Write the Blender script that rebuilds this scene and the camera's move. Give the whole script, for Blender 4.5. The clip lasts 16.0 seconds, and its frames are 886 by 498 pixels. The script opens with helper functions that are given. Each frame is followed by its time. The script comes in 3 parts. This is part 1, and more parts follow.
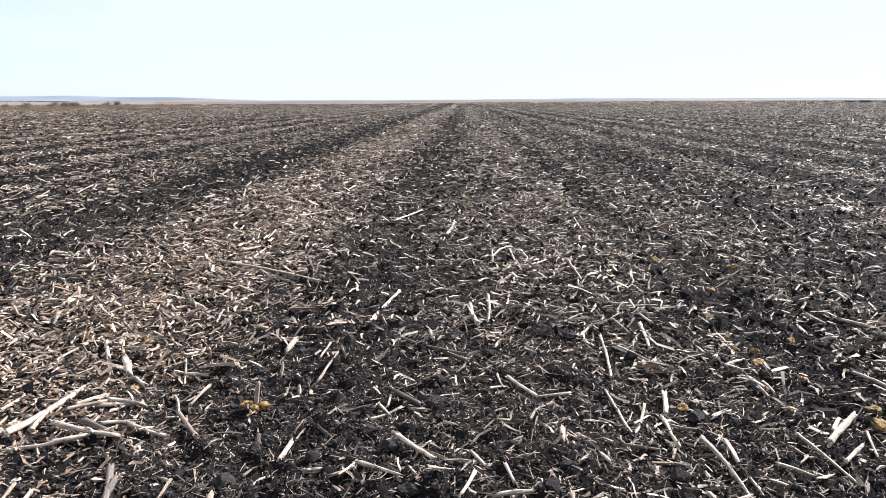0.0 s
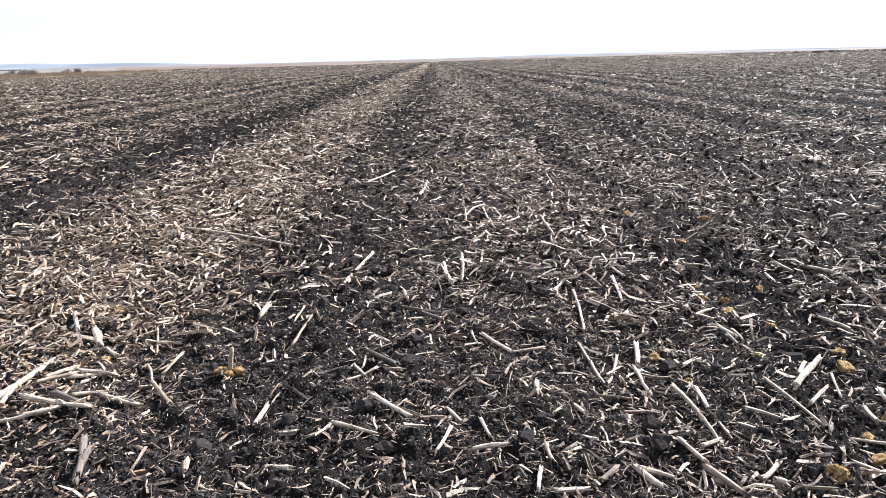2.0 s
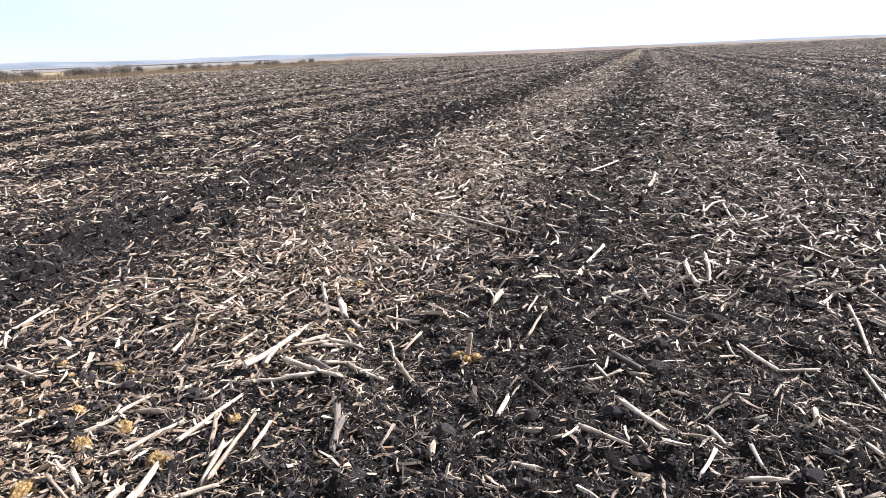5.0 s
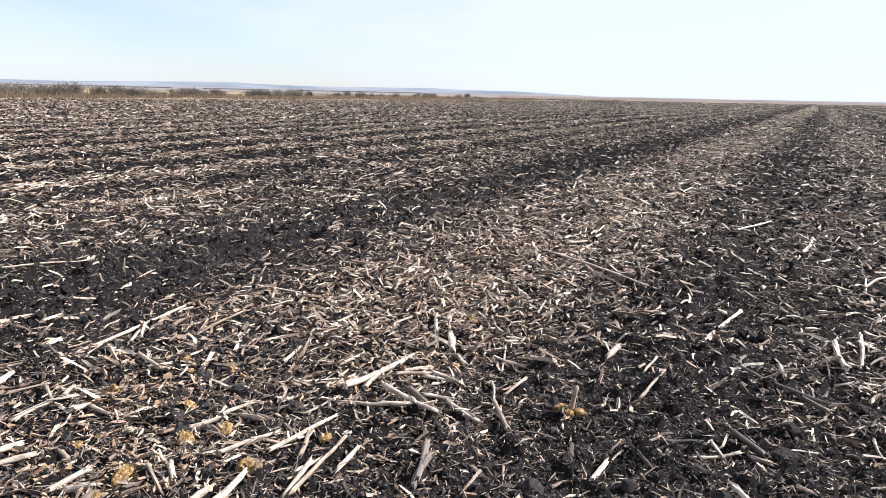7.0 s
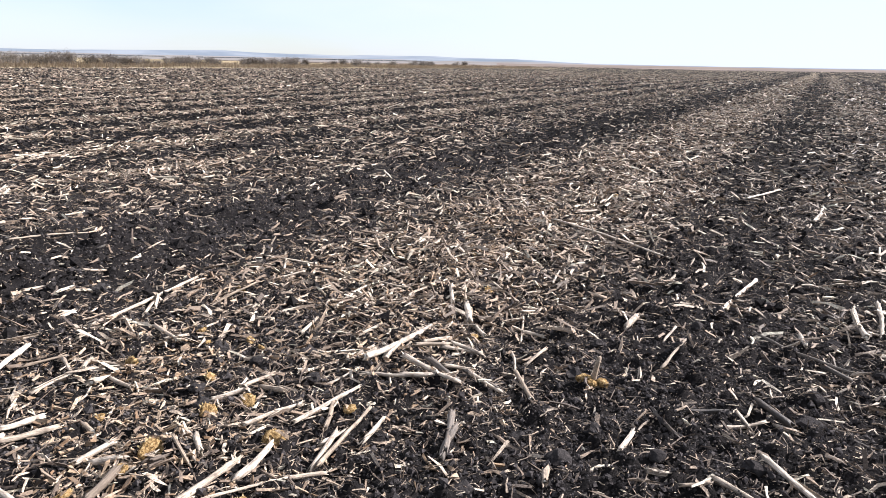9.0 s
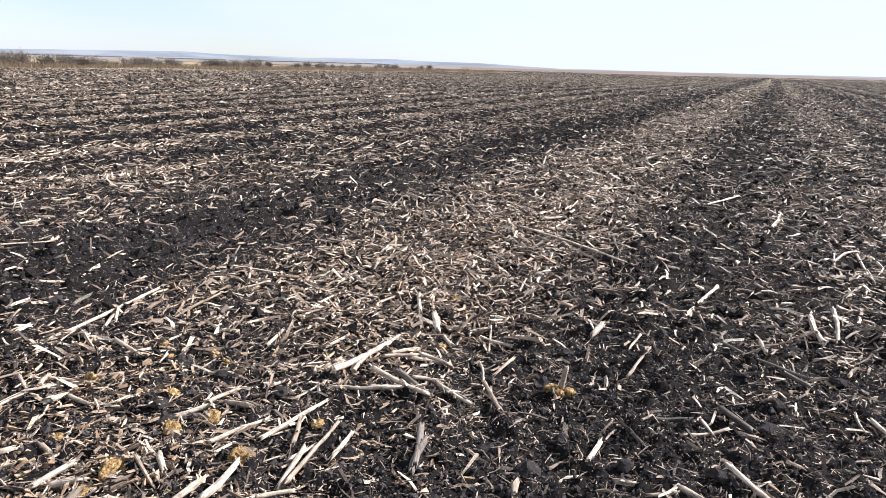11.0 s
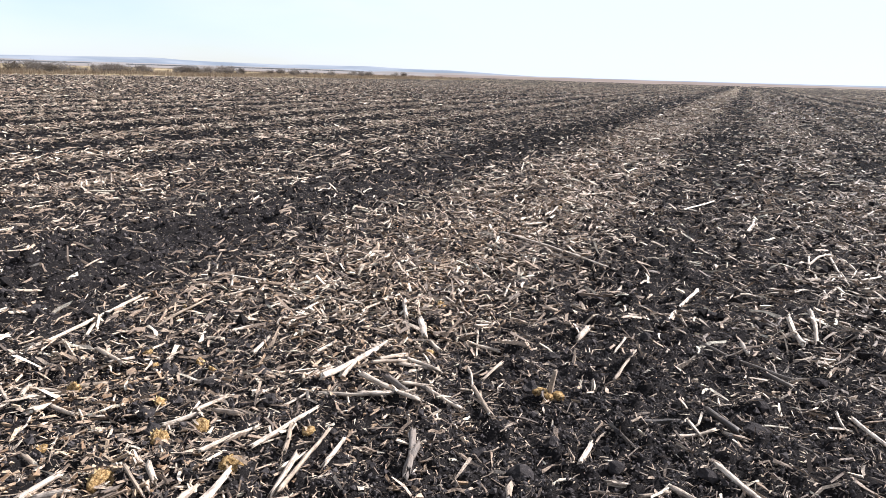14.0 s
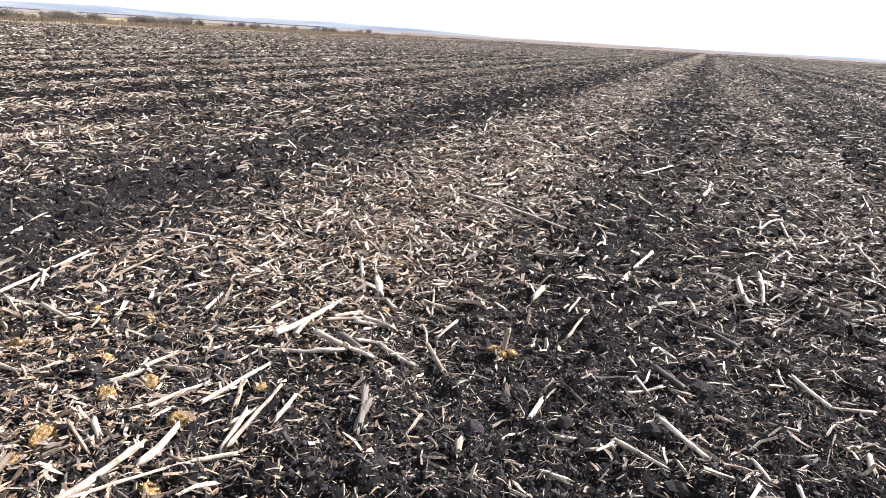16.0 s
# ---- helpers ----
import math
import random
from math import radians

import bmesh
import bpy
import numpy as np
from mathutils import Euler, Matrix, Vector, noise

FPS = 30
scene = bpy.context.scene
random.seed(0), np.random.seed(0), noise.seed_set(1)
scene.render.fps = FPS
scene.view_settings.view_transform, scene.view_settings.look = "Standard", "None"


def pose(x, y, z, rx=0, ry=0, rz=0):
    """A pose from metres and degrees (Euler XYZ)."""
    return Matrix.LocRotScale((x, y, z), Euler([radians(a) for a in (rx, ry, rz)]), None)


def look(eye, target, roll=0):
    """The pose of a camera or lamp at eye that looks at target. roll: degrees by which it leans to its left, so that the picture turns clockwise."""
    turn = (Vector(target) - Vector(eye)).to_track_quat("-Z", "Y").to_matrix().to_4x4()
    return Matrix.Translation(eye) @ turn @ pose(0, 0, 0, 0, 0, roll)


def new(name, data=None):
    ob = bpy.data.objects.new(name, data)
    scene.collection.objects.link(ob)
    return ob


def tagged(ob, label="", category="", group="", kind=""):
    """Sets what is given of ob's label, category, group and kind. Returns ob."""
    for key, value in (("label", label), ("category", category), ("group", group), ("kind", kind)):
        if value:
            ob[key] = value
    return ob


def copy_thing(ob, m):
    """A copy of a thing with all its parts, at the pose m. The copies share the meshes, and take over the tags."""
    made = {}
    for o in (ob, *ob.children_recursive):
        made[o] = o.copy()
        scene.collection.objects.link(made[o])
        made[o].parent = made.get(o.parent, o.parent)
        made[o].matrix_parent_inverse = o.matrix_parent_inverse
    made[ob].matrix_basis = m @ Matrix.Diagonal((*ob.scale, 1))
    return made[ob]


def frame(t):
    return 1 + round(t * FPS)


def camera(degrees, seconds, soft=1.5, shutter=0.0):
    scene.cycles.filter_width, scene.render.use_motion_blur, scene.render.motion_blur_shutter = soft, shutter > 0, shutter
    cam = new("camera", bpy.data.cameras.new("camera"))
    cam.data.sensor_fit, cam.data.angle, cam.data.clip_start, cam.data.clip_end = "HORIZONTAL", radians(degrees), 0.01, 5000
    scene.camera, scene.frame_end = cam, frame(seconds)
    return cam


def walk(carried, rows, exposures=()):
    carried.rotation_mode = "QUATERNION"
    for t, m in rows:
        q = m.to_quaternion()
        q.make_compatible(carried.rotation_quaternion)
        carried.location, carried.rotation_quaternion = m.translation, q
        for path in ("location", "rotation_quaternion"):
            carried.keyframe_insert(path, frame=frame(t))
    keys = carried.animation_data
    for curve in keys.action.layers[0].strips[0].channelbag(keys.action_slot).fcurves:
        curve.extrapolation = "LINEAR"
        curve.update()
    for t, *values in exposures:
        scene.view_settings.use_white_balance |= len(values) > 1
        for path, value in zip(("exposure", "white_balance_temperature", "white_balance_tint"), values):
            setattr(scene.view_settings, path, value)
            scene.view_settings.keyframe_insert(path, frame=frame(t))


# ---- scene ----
cam = camera(66.3, 16.0, soft=0.4)
PATH = [
    (0, (0.03, -0.062, 1.568), (-0.028, 1.89, 1.139), -0.2),
    (0.5, (0.039, -0.062, 1.568), (0.042, 1.877, 1.078), -0.5),
    (1, (0.059, -0.068, 1.56), (0.1, 1.865, 1.05), -1.3),
    (1.5, (0.054, -0.071, 1.557), (0.12, 1.86, 1.039), -0.9),
    (2, (0.058, -0.044, 1.549), (0.068, 1.881, 1.009), -1.5),
    (2.5, (0.059, -0.038, 1.547), (0.052, 1.877, 0.969), -1.5),
    (3, (0.011, -0.041, 1.576), (-0.126, 1.903, 1.127), -2.6),
    (3.5, (-0.073, -0.019, 1.575), (-0.34, 1.912, 1.126), -0.5),
    (4, (-0.124, -0.026, 1.551), (-0.409, 1.894, 1.069), 0.2),
    (4.5, (-0.239, -0.018, 1.533), (-0.491, 1.893, 0.998), 1.5),
    (5, (-0.221, 0.097, 1.518), (-0.777, 1.936, 0.964), -2.3),
    (5.2, (-0.141, 0.173, 1.524), (-0.795, 2.0, 1.04), -1.1),
    (7.3, (-0.16, 0.211, 1.505), (-1.103, 1.918, 1.06), 0.9),
    (7.5, (-0.193, 0.211, 1.507), (-1.132, 1.904, 1.002), 0.1),
    (8, (-0.252, 0.19, 1.505), (-1.191, 1.891, 1.031), 1.2),
    (8.5, (-0.278, 0.187, 1.492), (-1.262, 1.854, 0.99), 1.1),
    (9, (-0.277, 0.197, 1.492), (-1.19, 1.895, 0.959), 1.1),
    (9.2, (-0.27, 0.195, 1.486), (-1.149, 1.908, 0.948), 1.0),
    (11.3, (-0.309, 0.212, 1.531), (-1.127, 1.961, 1.009), 1.8),
    (11.5, (-0.334, 0.218, 1.526), (-1.147, 1.96, 0.977), 1.8),
    (12, (-0.343, 0.219, 1.543), (-1.187, 1.953, 1.014), 1.3),
    (12.5, (-0.342, 0.19, 1.516), (-1.175, 1.937, 1.011), 2.4),
    (13, (-0.343, 0.182, 1.52), (-1.145, 1.937, 0.996), 2.1),
    (13.5, (-0.348, 0.172, 1.524), (-1.136, 1.94, 1.018), 1.7),
    (14, (-0.35, 0.168, 1.522), (-1.11, 1.949, 1.022), 1.8),
    (14.5, (-0.359, 0.179, 1.509), (-1.09, 1.965, 0.982), 2.2),
    (15, (-0.371, 0.187, 1.51), (-1.103, 1.96, 0.942), 2.4),
    (15.5, (-0.355, 0.183, 1.503), (-1.076, 1.957, 0.924), 3.1),
    (16, (-0.319, 0.196, 1.499), (-0.964, 1.991, 0.896), 3.5),
]
walk(cam, [(t, look(eye, target, roll)) for t, eye, target, roll in PATH],
     [(0.0, 1.66, 5900, 13), (1.5, 1.74, 5900, 13), (2.5, 1.88, 5900, 13), (3.5, 1.72, 5900, 13), (5.0, 1.74, 5950, 14), (7.3, 1.60, 5980, 14),
      (9.0, 1.63, 5980, 14), (12.5, 1.63, 5950, 14), (14.5, 1.72, 5950, 14), (15.5, 1.88, 5930, 14), (16.0, 1.88, 5930, 14)])

# ---------------------------------------------------------------- light
SUN_AZ, SUN_EL = 48.0, 34.0        # degrees right of the rows, above the horizon
world = bpy.data.worlds.new("sky")
scene.world = world
world.use_nodes = True
wt = world.node_tree
sky = wt.nodes.new("ShaderNodeTexSky")
sky.sky_type = "NISHITA"
sky.sun_disc = False
sky.sun_elevation = radians(SUN_EL)
sky.sun_rotation = radians(SUN_AZ)
sky.air_density, sky.dust_density, sky.ozone_density = 1.0, 0.3, 2.5
# thin high cloud over the blue
wco = wt.nodes.new("ShaderNodeTexCoord")
wno = wt.nodes.new("ShaderNodeTexNoise")
wno.inputs["Scale"].default_value = 1.6
wno.inputs["Detail"].default_value = 5
wmap = wt.nodes.new("ShaderNodeMapping")
wmap.inputs["Scale"].default_value = (1.0, 1.0, 4.0)
wt.links.new(wco.outputs["Generated"], wmap.inputs[0])
wt.links.new(wmap.outputs[0], wno.inputs["Vector"])
wra = wt.nodes.new("ShaderNodeValToRGB")
wra.color_ramp.elements[0].position, wra.color_ramp.elements[0].color = 0.42, (0.32, 0.32, 0.32, 1)
wra.color_ramp.elements[1].position, wra.color_ramp.elements[1].color = 0.72, (0.92, 0.92, 0.92, 1)
# the cloud veil thickens towards the sun's side
wse = wt.nodes.new("ShaderNodeSeparateXYZ")
wt.links.new(wco.outputs["Generated"], wse.inputs[0])
wve = wt.nodes.new("ShaderNodeMapRange")
wve.inputs["From Min"].default_value, wve.inputs["From Max"].default_value = -0.80, -0.20
wve.inputs["To Min"].default_value, wve.inputs["To Max"].default_value = 0.0, 0.30
wt.links.new(wse.outputs[0], wve.inputs["Value"])
wad = wt.nodes.new("ShaderNodeMath")
wt.links.new(wno.outputs[0], wad.inputs[0])
wt.links.new(wve.outputs[0], wad.inputs[1])
wt.links.new(wad.outputs[0], wra.inputs[0])
wmix = wt.nodes.new("ShaderNodeMix")
wmix.data_type = "RGBA"
wmix.inputs["B"].default_value = (6.0, 6.4, 6.9, 1)
wt.links.new(wra.outputs[0], wmix.inputs["Factor"])
wt.links.new(sky.outputs[0], wmix.inputs["A"])
wt.links.new(wmix.outputs["Result"], wt.nodes["Background"].inputs[0])
wt.nodes["Background"].inputs[1].default_value = 0.051
sun = new("sun", bpy.data.lights.new("sun", "SUN"))
sun.data.energy = 5.0
sun.data.angle = radians(0.6)
sun.data.color = (1.0, 0.96, 0.91)
_a, _e = radians(SUN_AZ), radians(SUN_EL)
sun.matrix_world = look((60 * math.sin(_a) * math.cos(_e), 60 * math.cos(_a) * math.cos(_e), 60 * math.sin(_e)), (0, 0, 0))

# ---------------------------------------------------------------- materials


def material(name, rough=0.85, spec=0.3):
    m = bpy.data.materials.new(name)
    m.use_nodes = True
    b = m.node_tree.nodes["Principled BSDF"]
    b.inputs["Roughness"].default_value = rough
    b.inputs["Specular IOR Level"].default_value = spec
    return m, m.node_tree, b


def ramp(t, source, *stops):
    r = t.nodes.new("ShaderNodeValToRGB")
    while len(r.color_ramp.elements) < len(stops):
        r.color_ramp.elements.new(0.5)
    for e, (p, c) in zip(r.color_ramp.elements, stops):
        e.position, e.color = p, (*c, 1)
    t.links.new(source, r.inputs[0])
    return r.outputs[0]


def noise_node(t, scale, detail=4, rough=0.6, stretch=(1, 1, 1), space="Object"):
    co = t.nodes.new("ShaderNodeTexCoord")
    mp = t.nodes.new("ShaderNodeMapping")
    mp.inputs["Scale"].default_value = stretch
    n = t.nodes.new("ShaderNodeTexNoise")
    n.inputs["Scale"].default_value, n.inputs["Detail"].default_value, n.inputs["Roughness"].default_value = scale, detail, rough
    t.links.new(co.outputs[space], mp.inputs[0])
    t.links.new(mp.outputs[0], n.inputs["Vector"])
    return n.outputs[0]


def blend(t, fac, a, b, mode="MIX"):
    m = t.nodes.new("ShaderNodeMix")
    m.data_type, m.blend_type = "RGBA", mode
    for key, v in (("Factor", fac), ("A", a), ("B", b)):
        if isinstance(v, (int, float)):
            m.inputs[key].default_value = v
        elif isinstance(v, tuple):
            m.inputs[key].default_value = (*v, 1)
        else:
            t.links.new(v, m.inputs[key])
    return m.outputs["Result"]


def bumped(t, b, source, strength, distance):
    n = t.nodes.new("ShaderNodeBump")
    n.inputs["Strength"].default_value, n.inputs["Distance"].default_value = strength, distance
    t.links.new(source, n.inputs["Height"])
    t.links.new(n.outputs[0], b.inputs["Normal"])


def straw_amount(t):
    n = t.nodes.new("ShaderNodeAttribute")
    n.attribute_name = "straw"
    return n.outputs["Fac"]


def above(t, value, limit, width):
    """0 to 1 where value passes limit, over a short range."""
    n = t.nodes.new("ShaderNodeMapRange")
    n.inputs["To Min"].default_value, n.inputs["To Max"].default_value = 0, 1
    a = t.nodes.new("ShaderNodeMath")
    a.operation = "ADD"
    t.links.new(limit, a.inputs[0])
    a.inputs[1].default_value = width
    t.links.new(value, n.inputs["Value"])
    t.links.new(limit, n.inputs["From Min"])
    t.links.new(a.outputs[0], n.inputs["From Max"])
    return n.outputs[0]


def soil_material(name, scale, strewn, grain, dry=1.0):
    """Black field soil with bits of straw in it, more where the attribute straw is high. dry scales the colour: up for
    sunlit crumbs, down for self-shade.
    """
    m, t, b = material(name, 1.0, 0.03)
    c = ramp(t, noise_node(t, 3.0, 6, 0.65), (0.3, (0.0065, 0.0058, 0.0056)), (0.7, (0.017, 0.0148, 0.0142)))
    # pale noise speckle paints sunlit crumbs into the soil colour
    c = blend(t, ramp(t, noise_node(t, 55, 3), (0.56, (0, 0, 0)), (0.80, (0.8, 0.8, 0.8))), c, (0.036, 0.030, 0.027))
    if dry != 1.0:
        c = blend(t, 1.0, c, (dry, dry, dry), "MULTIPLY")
    if strewn:
        lim = t.nodes.new("ShaderNodeMapRange")
        lim.inputs["To Min"].default_value, lim.inputs["To Max"].default_value = 0.70, 0.52
        t.links.new(straw_amount(t), lim.inputs["Value"])
        tone = ramp(t, noise_node(t, scale * 0.6, 2), (0.3, (0.22, 0.165, 0.11)), (0.65, (0.66, 0.54, 0.40)))
        for stretch in ((1, 0.22, 1), (0.25, 1, 1)):
            f = above(t, noise_node(t, scale, 2, 0.5, stretch), lim.outputs[0], 0.03)
            c = blend(t, f, c, tone)
    t.links.new(c, b.inputs["Base Color"])
    bumped(t, b, noise_node(t, grain, 6, 0.75), 1.0, 1.8 / grain)
    return m


def plain_land(name, low, high, scale, stretch=(1, 1, 1)):
    m, t, b = material(name, 0.95, 0.1)
    n = noise_node(t, scale, 5, 0.65, stretch)
    t.links.new(ramp(t, n, (0.35, low), (0.68, high)), b.inputs["Base Color"])
    bumped(t, b, n, 0.6, 0.3)
    return m


def straw_material(name, dark, mid, pale, per_object=False):
    """Weathered stalk fibre: grain along the piece, each piece of its own age."""
    m, t, b = material(name, 0.62, 0.35)
    if per_object:
        r = t.nodes.new("ShaderNodeObjectInfo").outputs["Random"]
    else:
        r = t.nodes.new("ShaderNodeNewGeometry").outputs["Random Per Island"]
    c = ramp(t, r, (0.0, dark), (0.12 if per_object else 0.46, mid), (0.86, pale), (1.0, tuple(min(0.85, v * 1.25) for v in pale)))
    g = noise_node(t, 210 if per_object else 130, 4, 0.75, (0.05, 1, 1) if per_object else (1, 1, 1))
    c = blend(t, ramp(t, g, (0.42, (0, 0, 0)), (0.62, (0.85, 0.85, 0.85))), c, blend(t, 0.8, c, dark))
    if not per_object:
        n = t.nodes.new("ShaderNodeAttribute")
        n.attribute_name = "age"
        c = blend(t, ramp(t, n.outputs["Fac"], (0.35, (0, 0, 0)), (1.0, (0.8, 0.8, 0.8))), c, blend(t, 0.75, c, dark))
    s = noise_node(t, 24, 4, 0.65)
    c = blend(t, ramp(t, s, (0.48, (0, 0, 0)), (0.70, (0.75, 0.75, 0.75))), c, (0.12, 0.088, 0.064))
    t.links.new(c, b.inputs["Base Color"])
    bumped(t, b, g, 1.0, 0.006)
    return m


# near soil: colour lightened to make up for its own shadows
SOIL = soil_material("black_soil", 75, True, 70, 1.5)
# loose clods: kept darker than the crumbs, their shaded sides in the colour
CLOD = soil_material("shaded_clod_soil", 75, False, 90, 1.6)
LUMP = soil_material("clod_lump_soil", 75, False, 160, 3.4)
# small crumbs: sunlight on them is put into a much paler colour
CRUMB = soil_material("lit_crumb_soil", 75, False, 120, 5.4)
# mid and far soil: shade between unmodelled crumbs is darkened into the colour
MID = soil_material("shaded_mid_soil", 26, True, 30, 0.62)
FAR = soil_material("shaded_far_soil", 7, True, 6, 0.8)
FALLOW = plain_land("far_fallow", (0.10, 0.074, 0.060), (0.16, 0.122, 0.10), 0.02, (1, 0.1, 1))
MEADOW = plain_land("dry_meadow", (0.17, 0.125, 0.065), (0.30, 0.235, 0.135), 0.15)
PALE = plain_land("pale_stubble", (0.125, 0.112, 0.102), (0.19, 0.172, 0.158), 0.006, (1, 0.2, 1))
LITTER = straw_material("straw_litter", (0.060, 0.042, 0.031), (0.37, 0.258, 0.170), (0.75, 0.605, 0.455))
RIND = straw_material("stalk_rind", (0.07, 0.05, 0.036), (0.36, 0.275, 0.195), (0.64, 0.53, 0.415), True)
# dark rind: grey weathering, with the stalks' shade put into the colour too
GREY_RIND = straw_material("weathered_shaded_rind", (0.03, 0.024, 0.02), (0.075, 0.06, 0.048), (0.16, 0.13, 0.105), True)
FIBRE = straw_material("weathered_fibre", (0.045, 0.031, 0.022), (0.17, 0.118, 0.078), (0.46, 0.35, 0.25))
CHAFF = straw_material("golden_chaff", (0.14, 0.080, 0.040), (0.34, 0.232, 0.138), (0.58, 0.44, 0.30))
PITH, _t, _b = material("stalk_pith", 0.9, 0.1)
_t.links.new(ramp(_t, noise_node(_t, 160, 3), (0.35, (0.48, 0.42, 0.34)), (0.65, (0.72, 0.67, 0.58))), _b.inputs["Base Color"])
SPONGE, _t, _b = material("head_sponge", 0.95, 0.1)
_n = noise_node(_t, 75, 4, 0.75)
_t.links.new(ramp(_t, _n, (0.38, (0.060, 0.034, 0.013)), (0.52, (0.24, 0.148, 0.060)), (0.66, (0.44, 0.31, 0.155))), _b.inputs["Base Color"])
bumped(_t, _b, _n, 1.0, 0.012)
BRACT = straw_material("head_bract", (0.22, 0.14, 0.05), (0.45, 0.32, 0.13), (0.60, 0.46, 0.22), True)
GRASS = straw_material("dry_grass", (0.15, 0.11, 0.068), (0.33, 0.25, 0.165), (0.50, 0.40, 0.28))
TWIG = straw_material("bare_twig", (0.05, 0.042, 0.034), (0.095, 0.078, 0.062), (0.15, 0.125, 0.10))
# far trees: haze is painted in as a flat bluish grey
BELT = plain_land("hazy_trees", (0.10, 0.105, 0.112), (0.14, 0.145, 0.155), 0.05)
BARK, _t, _b = material("bush_bark", 0.9, 0.2)
_t.links.new(ramp(_t, noise_node(_t, 20, 4), (0.3, (0.05, 0.04, 0.03)), (0.7, (0.11, 0.09, 0.07))), _b.inputs["Base Color"])
# distance haze on the hills is mixed into their bluish colour
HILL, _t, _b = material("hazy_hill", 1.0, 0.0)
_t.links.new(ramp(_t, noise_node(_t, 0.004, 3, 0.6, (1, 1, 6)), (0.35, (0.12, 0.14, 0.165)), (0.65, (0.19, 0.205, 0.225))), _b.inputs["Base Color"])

# ---------------------------------------------------------------- lie of the land


def lattice(ix, iy, seed):
    n = (ix.astype(np.int64) * 374761393 + iy.astype(np.int64) * 668265263 + seed * 1442695041) & 0xFFFFFFFF
    n = ((n ^ (n >> 13)) * 1274126177) & 0xFFFFFFFF
    n = ((n ^ (n >> 16)) * 2246822519) & 0xFFFFFFFF
    return ((n ^ (n >> 15)) & 0xFFFFFF) / 16777215.0


def vnoise(x, y, seed):
    ix, iy = np.floor(x), np.floor(y)
    fx, fy = x - ix, y - iy
    fx, fy = fx * fx * (3 - 2 * fx), fy * fy * (3 - 2 * fy)
    a, b = lattice(ix, iy, seed), lattice(ix + 1, iy, seed)
    c, d = lattice(ix, iy + 1, seed), lattice(ix + 1, iy + 1, seed)
    return (a + (b - a) * fx) * (1 - fy) + (c + (d - c) * fx) * fy - 0.5


def domes(x, y, cell, share, rmin, rmax, seed):
    """Rounded crumbs and clods, one to a cell at most."""
    x, y = x / cell, y / cell
    ix, iy = np.floor(x), np.floor(y)
    h = np.zeros_like(x)
    for dx in (-1, 0, 1):
        for dy in (-1, 0, 1):
            jx, jy = ix + dx, iy + dy
            on = lattice(jx, jy, seed) < share
            r = (rmin + (rmax - rmin) * lattice(jx, jy, seed + 1) ** 2) / cell
            px, py = jx + lattice(jx, jy, seed + 2), jy + lattice(jx, jy, seed + 3)
            d2 = ((x - px) ** 2 + (y - py) ** 2) / (r * r)
            h = np.maximum(h, np.where(on, np.sqrt(np.clip(1 - d2, 0, 1)) * r * cell, 0))
    return h


def bell(x, c, w):
    return np.exp(-((x - c) / w) ** 2)


def bare(x):
    """1 in the open, cloddy strips between the litter rows."""
    return np.clip(bell(x, -5.0, 0.8) + 0.6 * bell(x, -0.7, 0.8) + 0.6 * bell(x, 2.1, 0.35) + 0.5 * bell(x, 3.9, 0.5), 0, 1)


def litter_share(x, y):
    """How thickly straw lies, 0 to 1, in rows along y."""
    d = np.interp(x, (-8.4, -7.9, -7.3, -6.6, -6.0, -5.6, -4.4, -4.0, -3.6, -2.6, -1.7, -1.35, -1.05, -0.5, -0.2, 0.2, 0.6, 1.0, 1.6, 1.85, 2.2, 2.5, 3.0, 3.4, 4.0),
                  (0.28, 0.75, 0.34, 0.55, 0.34, 0.16, 0.11, 0.30, 0.75, 1.00, 0.85, 0.42, 0.24, 0.24, 0.42, 0.38, 0.52, 0.75, 0.72, 0.34, 0.24, 0.58, 0.56, 0.32, 0.24))
    far = np.clip((np.abs(x + 2.0) - 6.6) / 1.0, 0, 1)
    wave = 0.5 + 0.5 * np.cos(2 * np.pi * (x + 10.2) / 2.6 + 0.9 * vnoise(x * 0.05, y * 0.02, 5))
    d = d + far * (0.90 * wave ** 2 - 0.11)
    patch = 1 + 0.7 * vnoise(x / 0.7, y / 1.5, 11) + 0.5 * vnoise(x / 0.25, y / 0.3, 12)
    return np.clip(d * patch, 0.02, 1)


def rows_height(x):
    return -0.045 * bell(x, -5.0, 0.55) + 0.03 * bell(x, -4.1, 0.4) - 0.03 * bell(x, 2.1, 0.3) + 0.02 * bell(x, 1.3, 0.5) + 0.012 * np.cos(2 * np.pi * (x + 10.2) / 2.6)


def height(x, y):
    x, y = np.asarray(x, float), np.asarray(y, float)
    k = 0.55 + 0.65 * bare(x)
    h = rows_height(x) + 0.05 * vnoise(x / 0.9, y / 0.9, 21) + 0.045 * vnoise(x / 0.28, y / 0.28, 22) + 0.035 * vnoise(x / 0.11, y / 0.11, 23)
    h = h + k * domes(x, y, 0.17, 0.45, 0.025, 0.075, 31) + 1.25 * k * domes(x, y, 0.065, 0.7, 0.010, 0.034, 41)
    h = h + 1.2 * domes(x + 3, y, 0.030, 0.75, 0.005, 0.016, 51) + 0.012 * vnoise(x / 0.02, y / 0.02, 24)
    return h


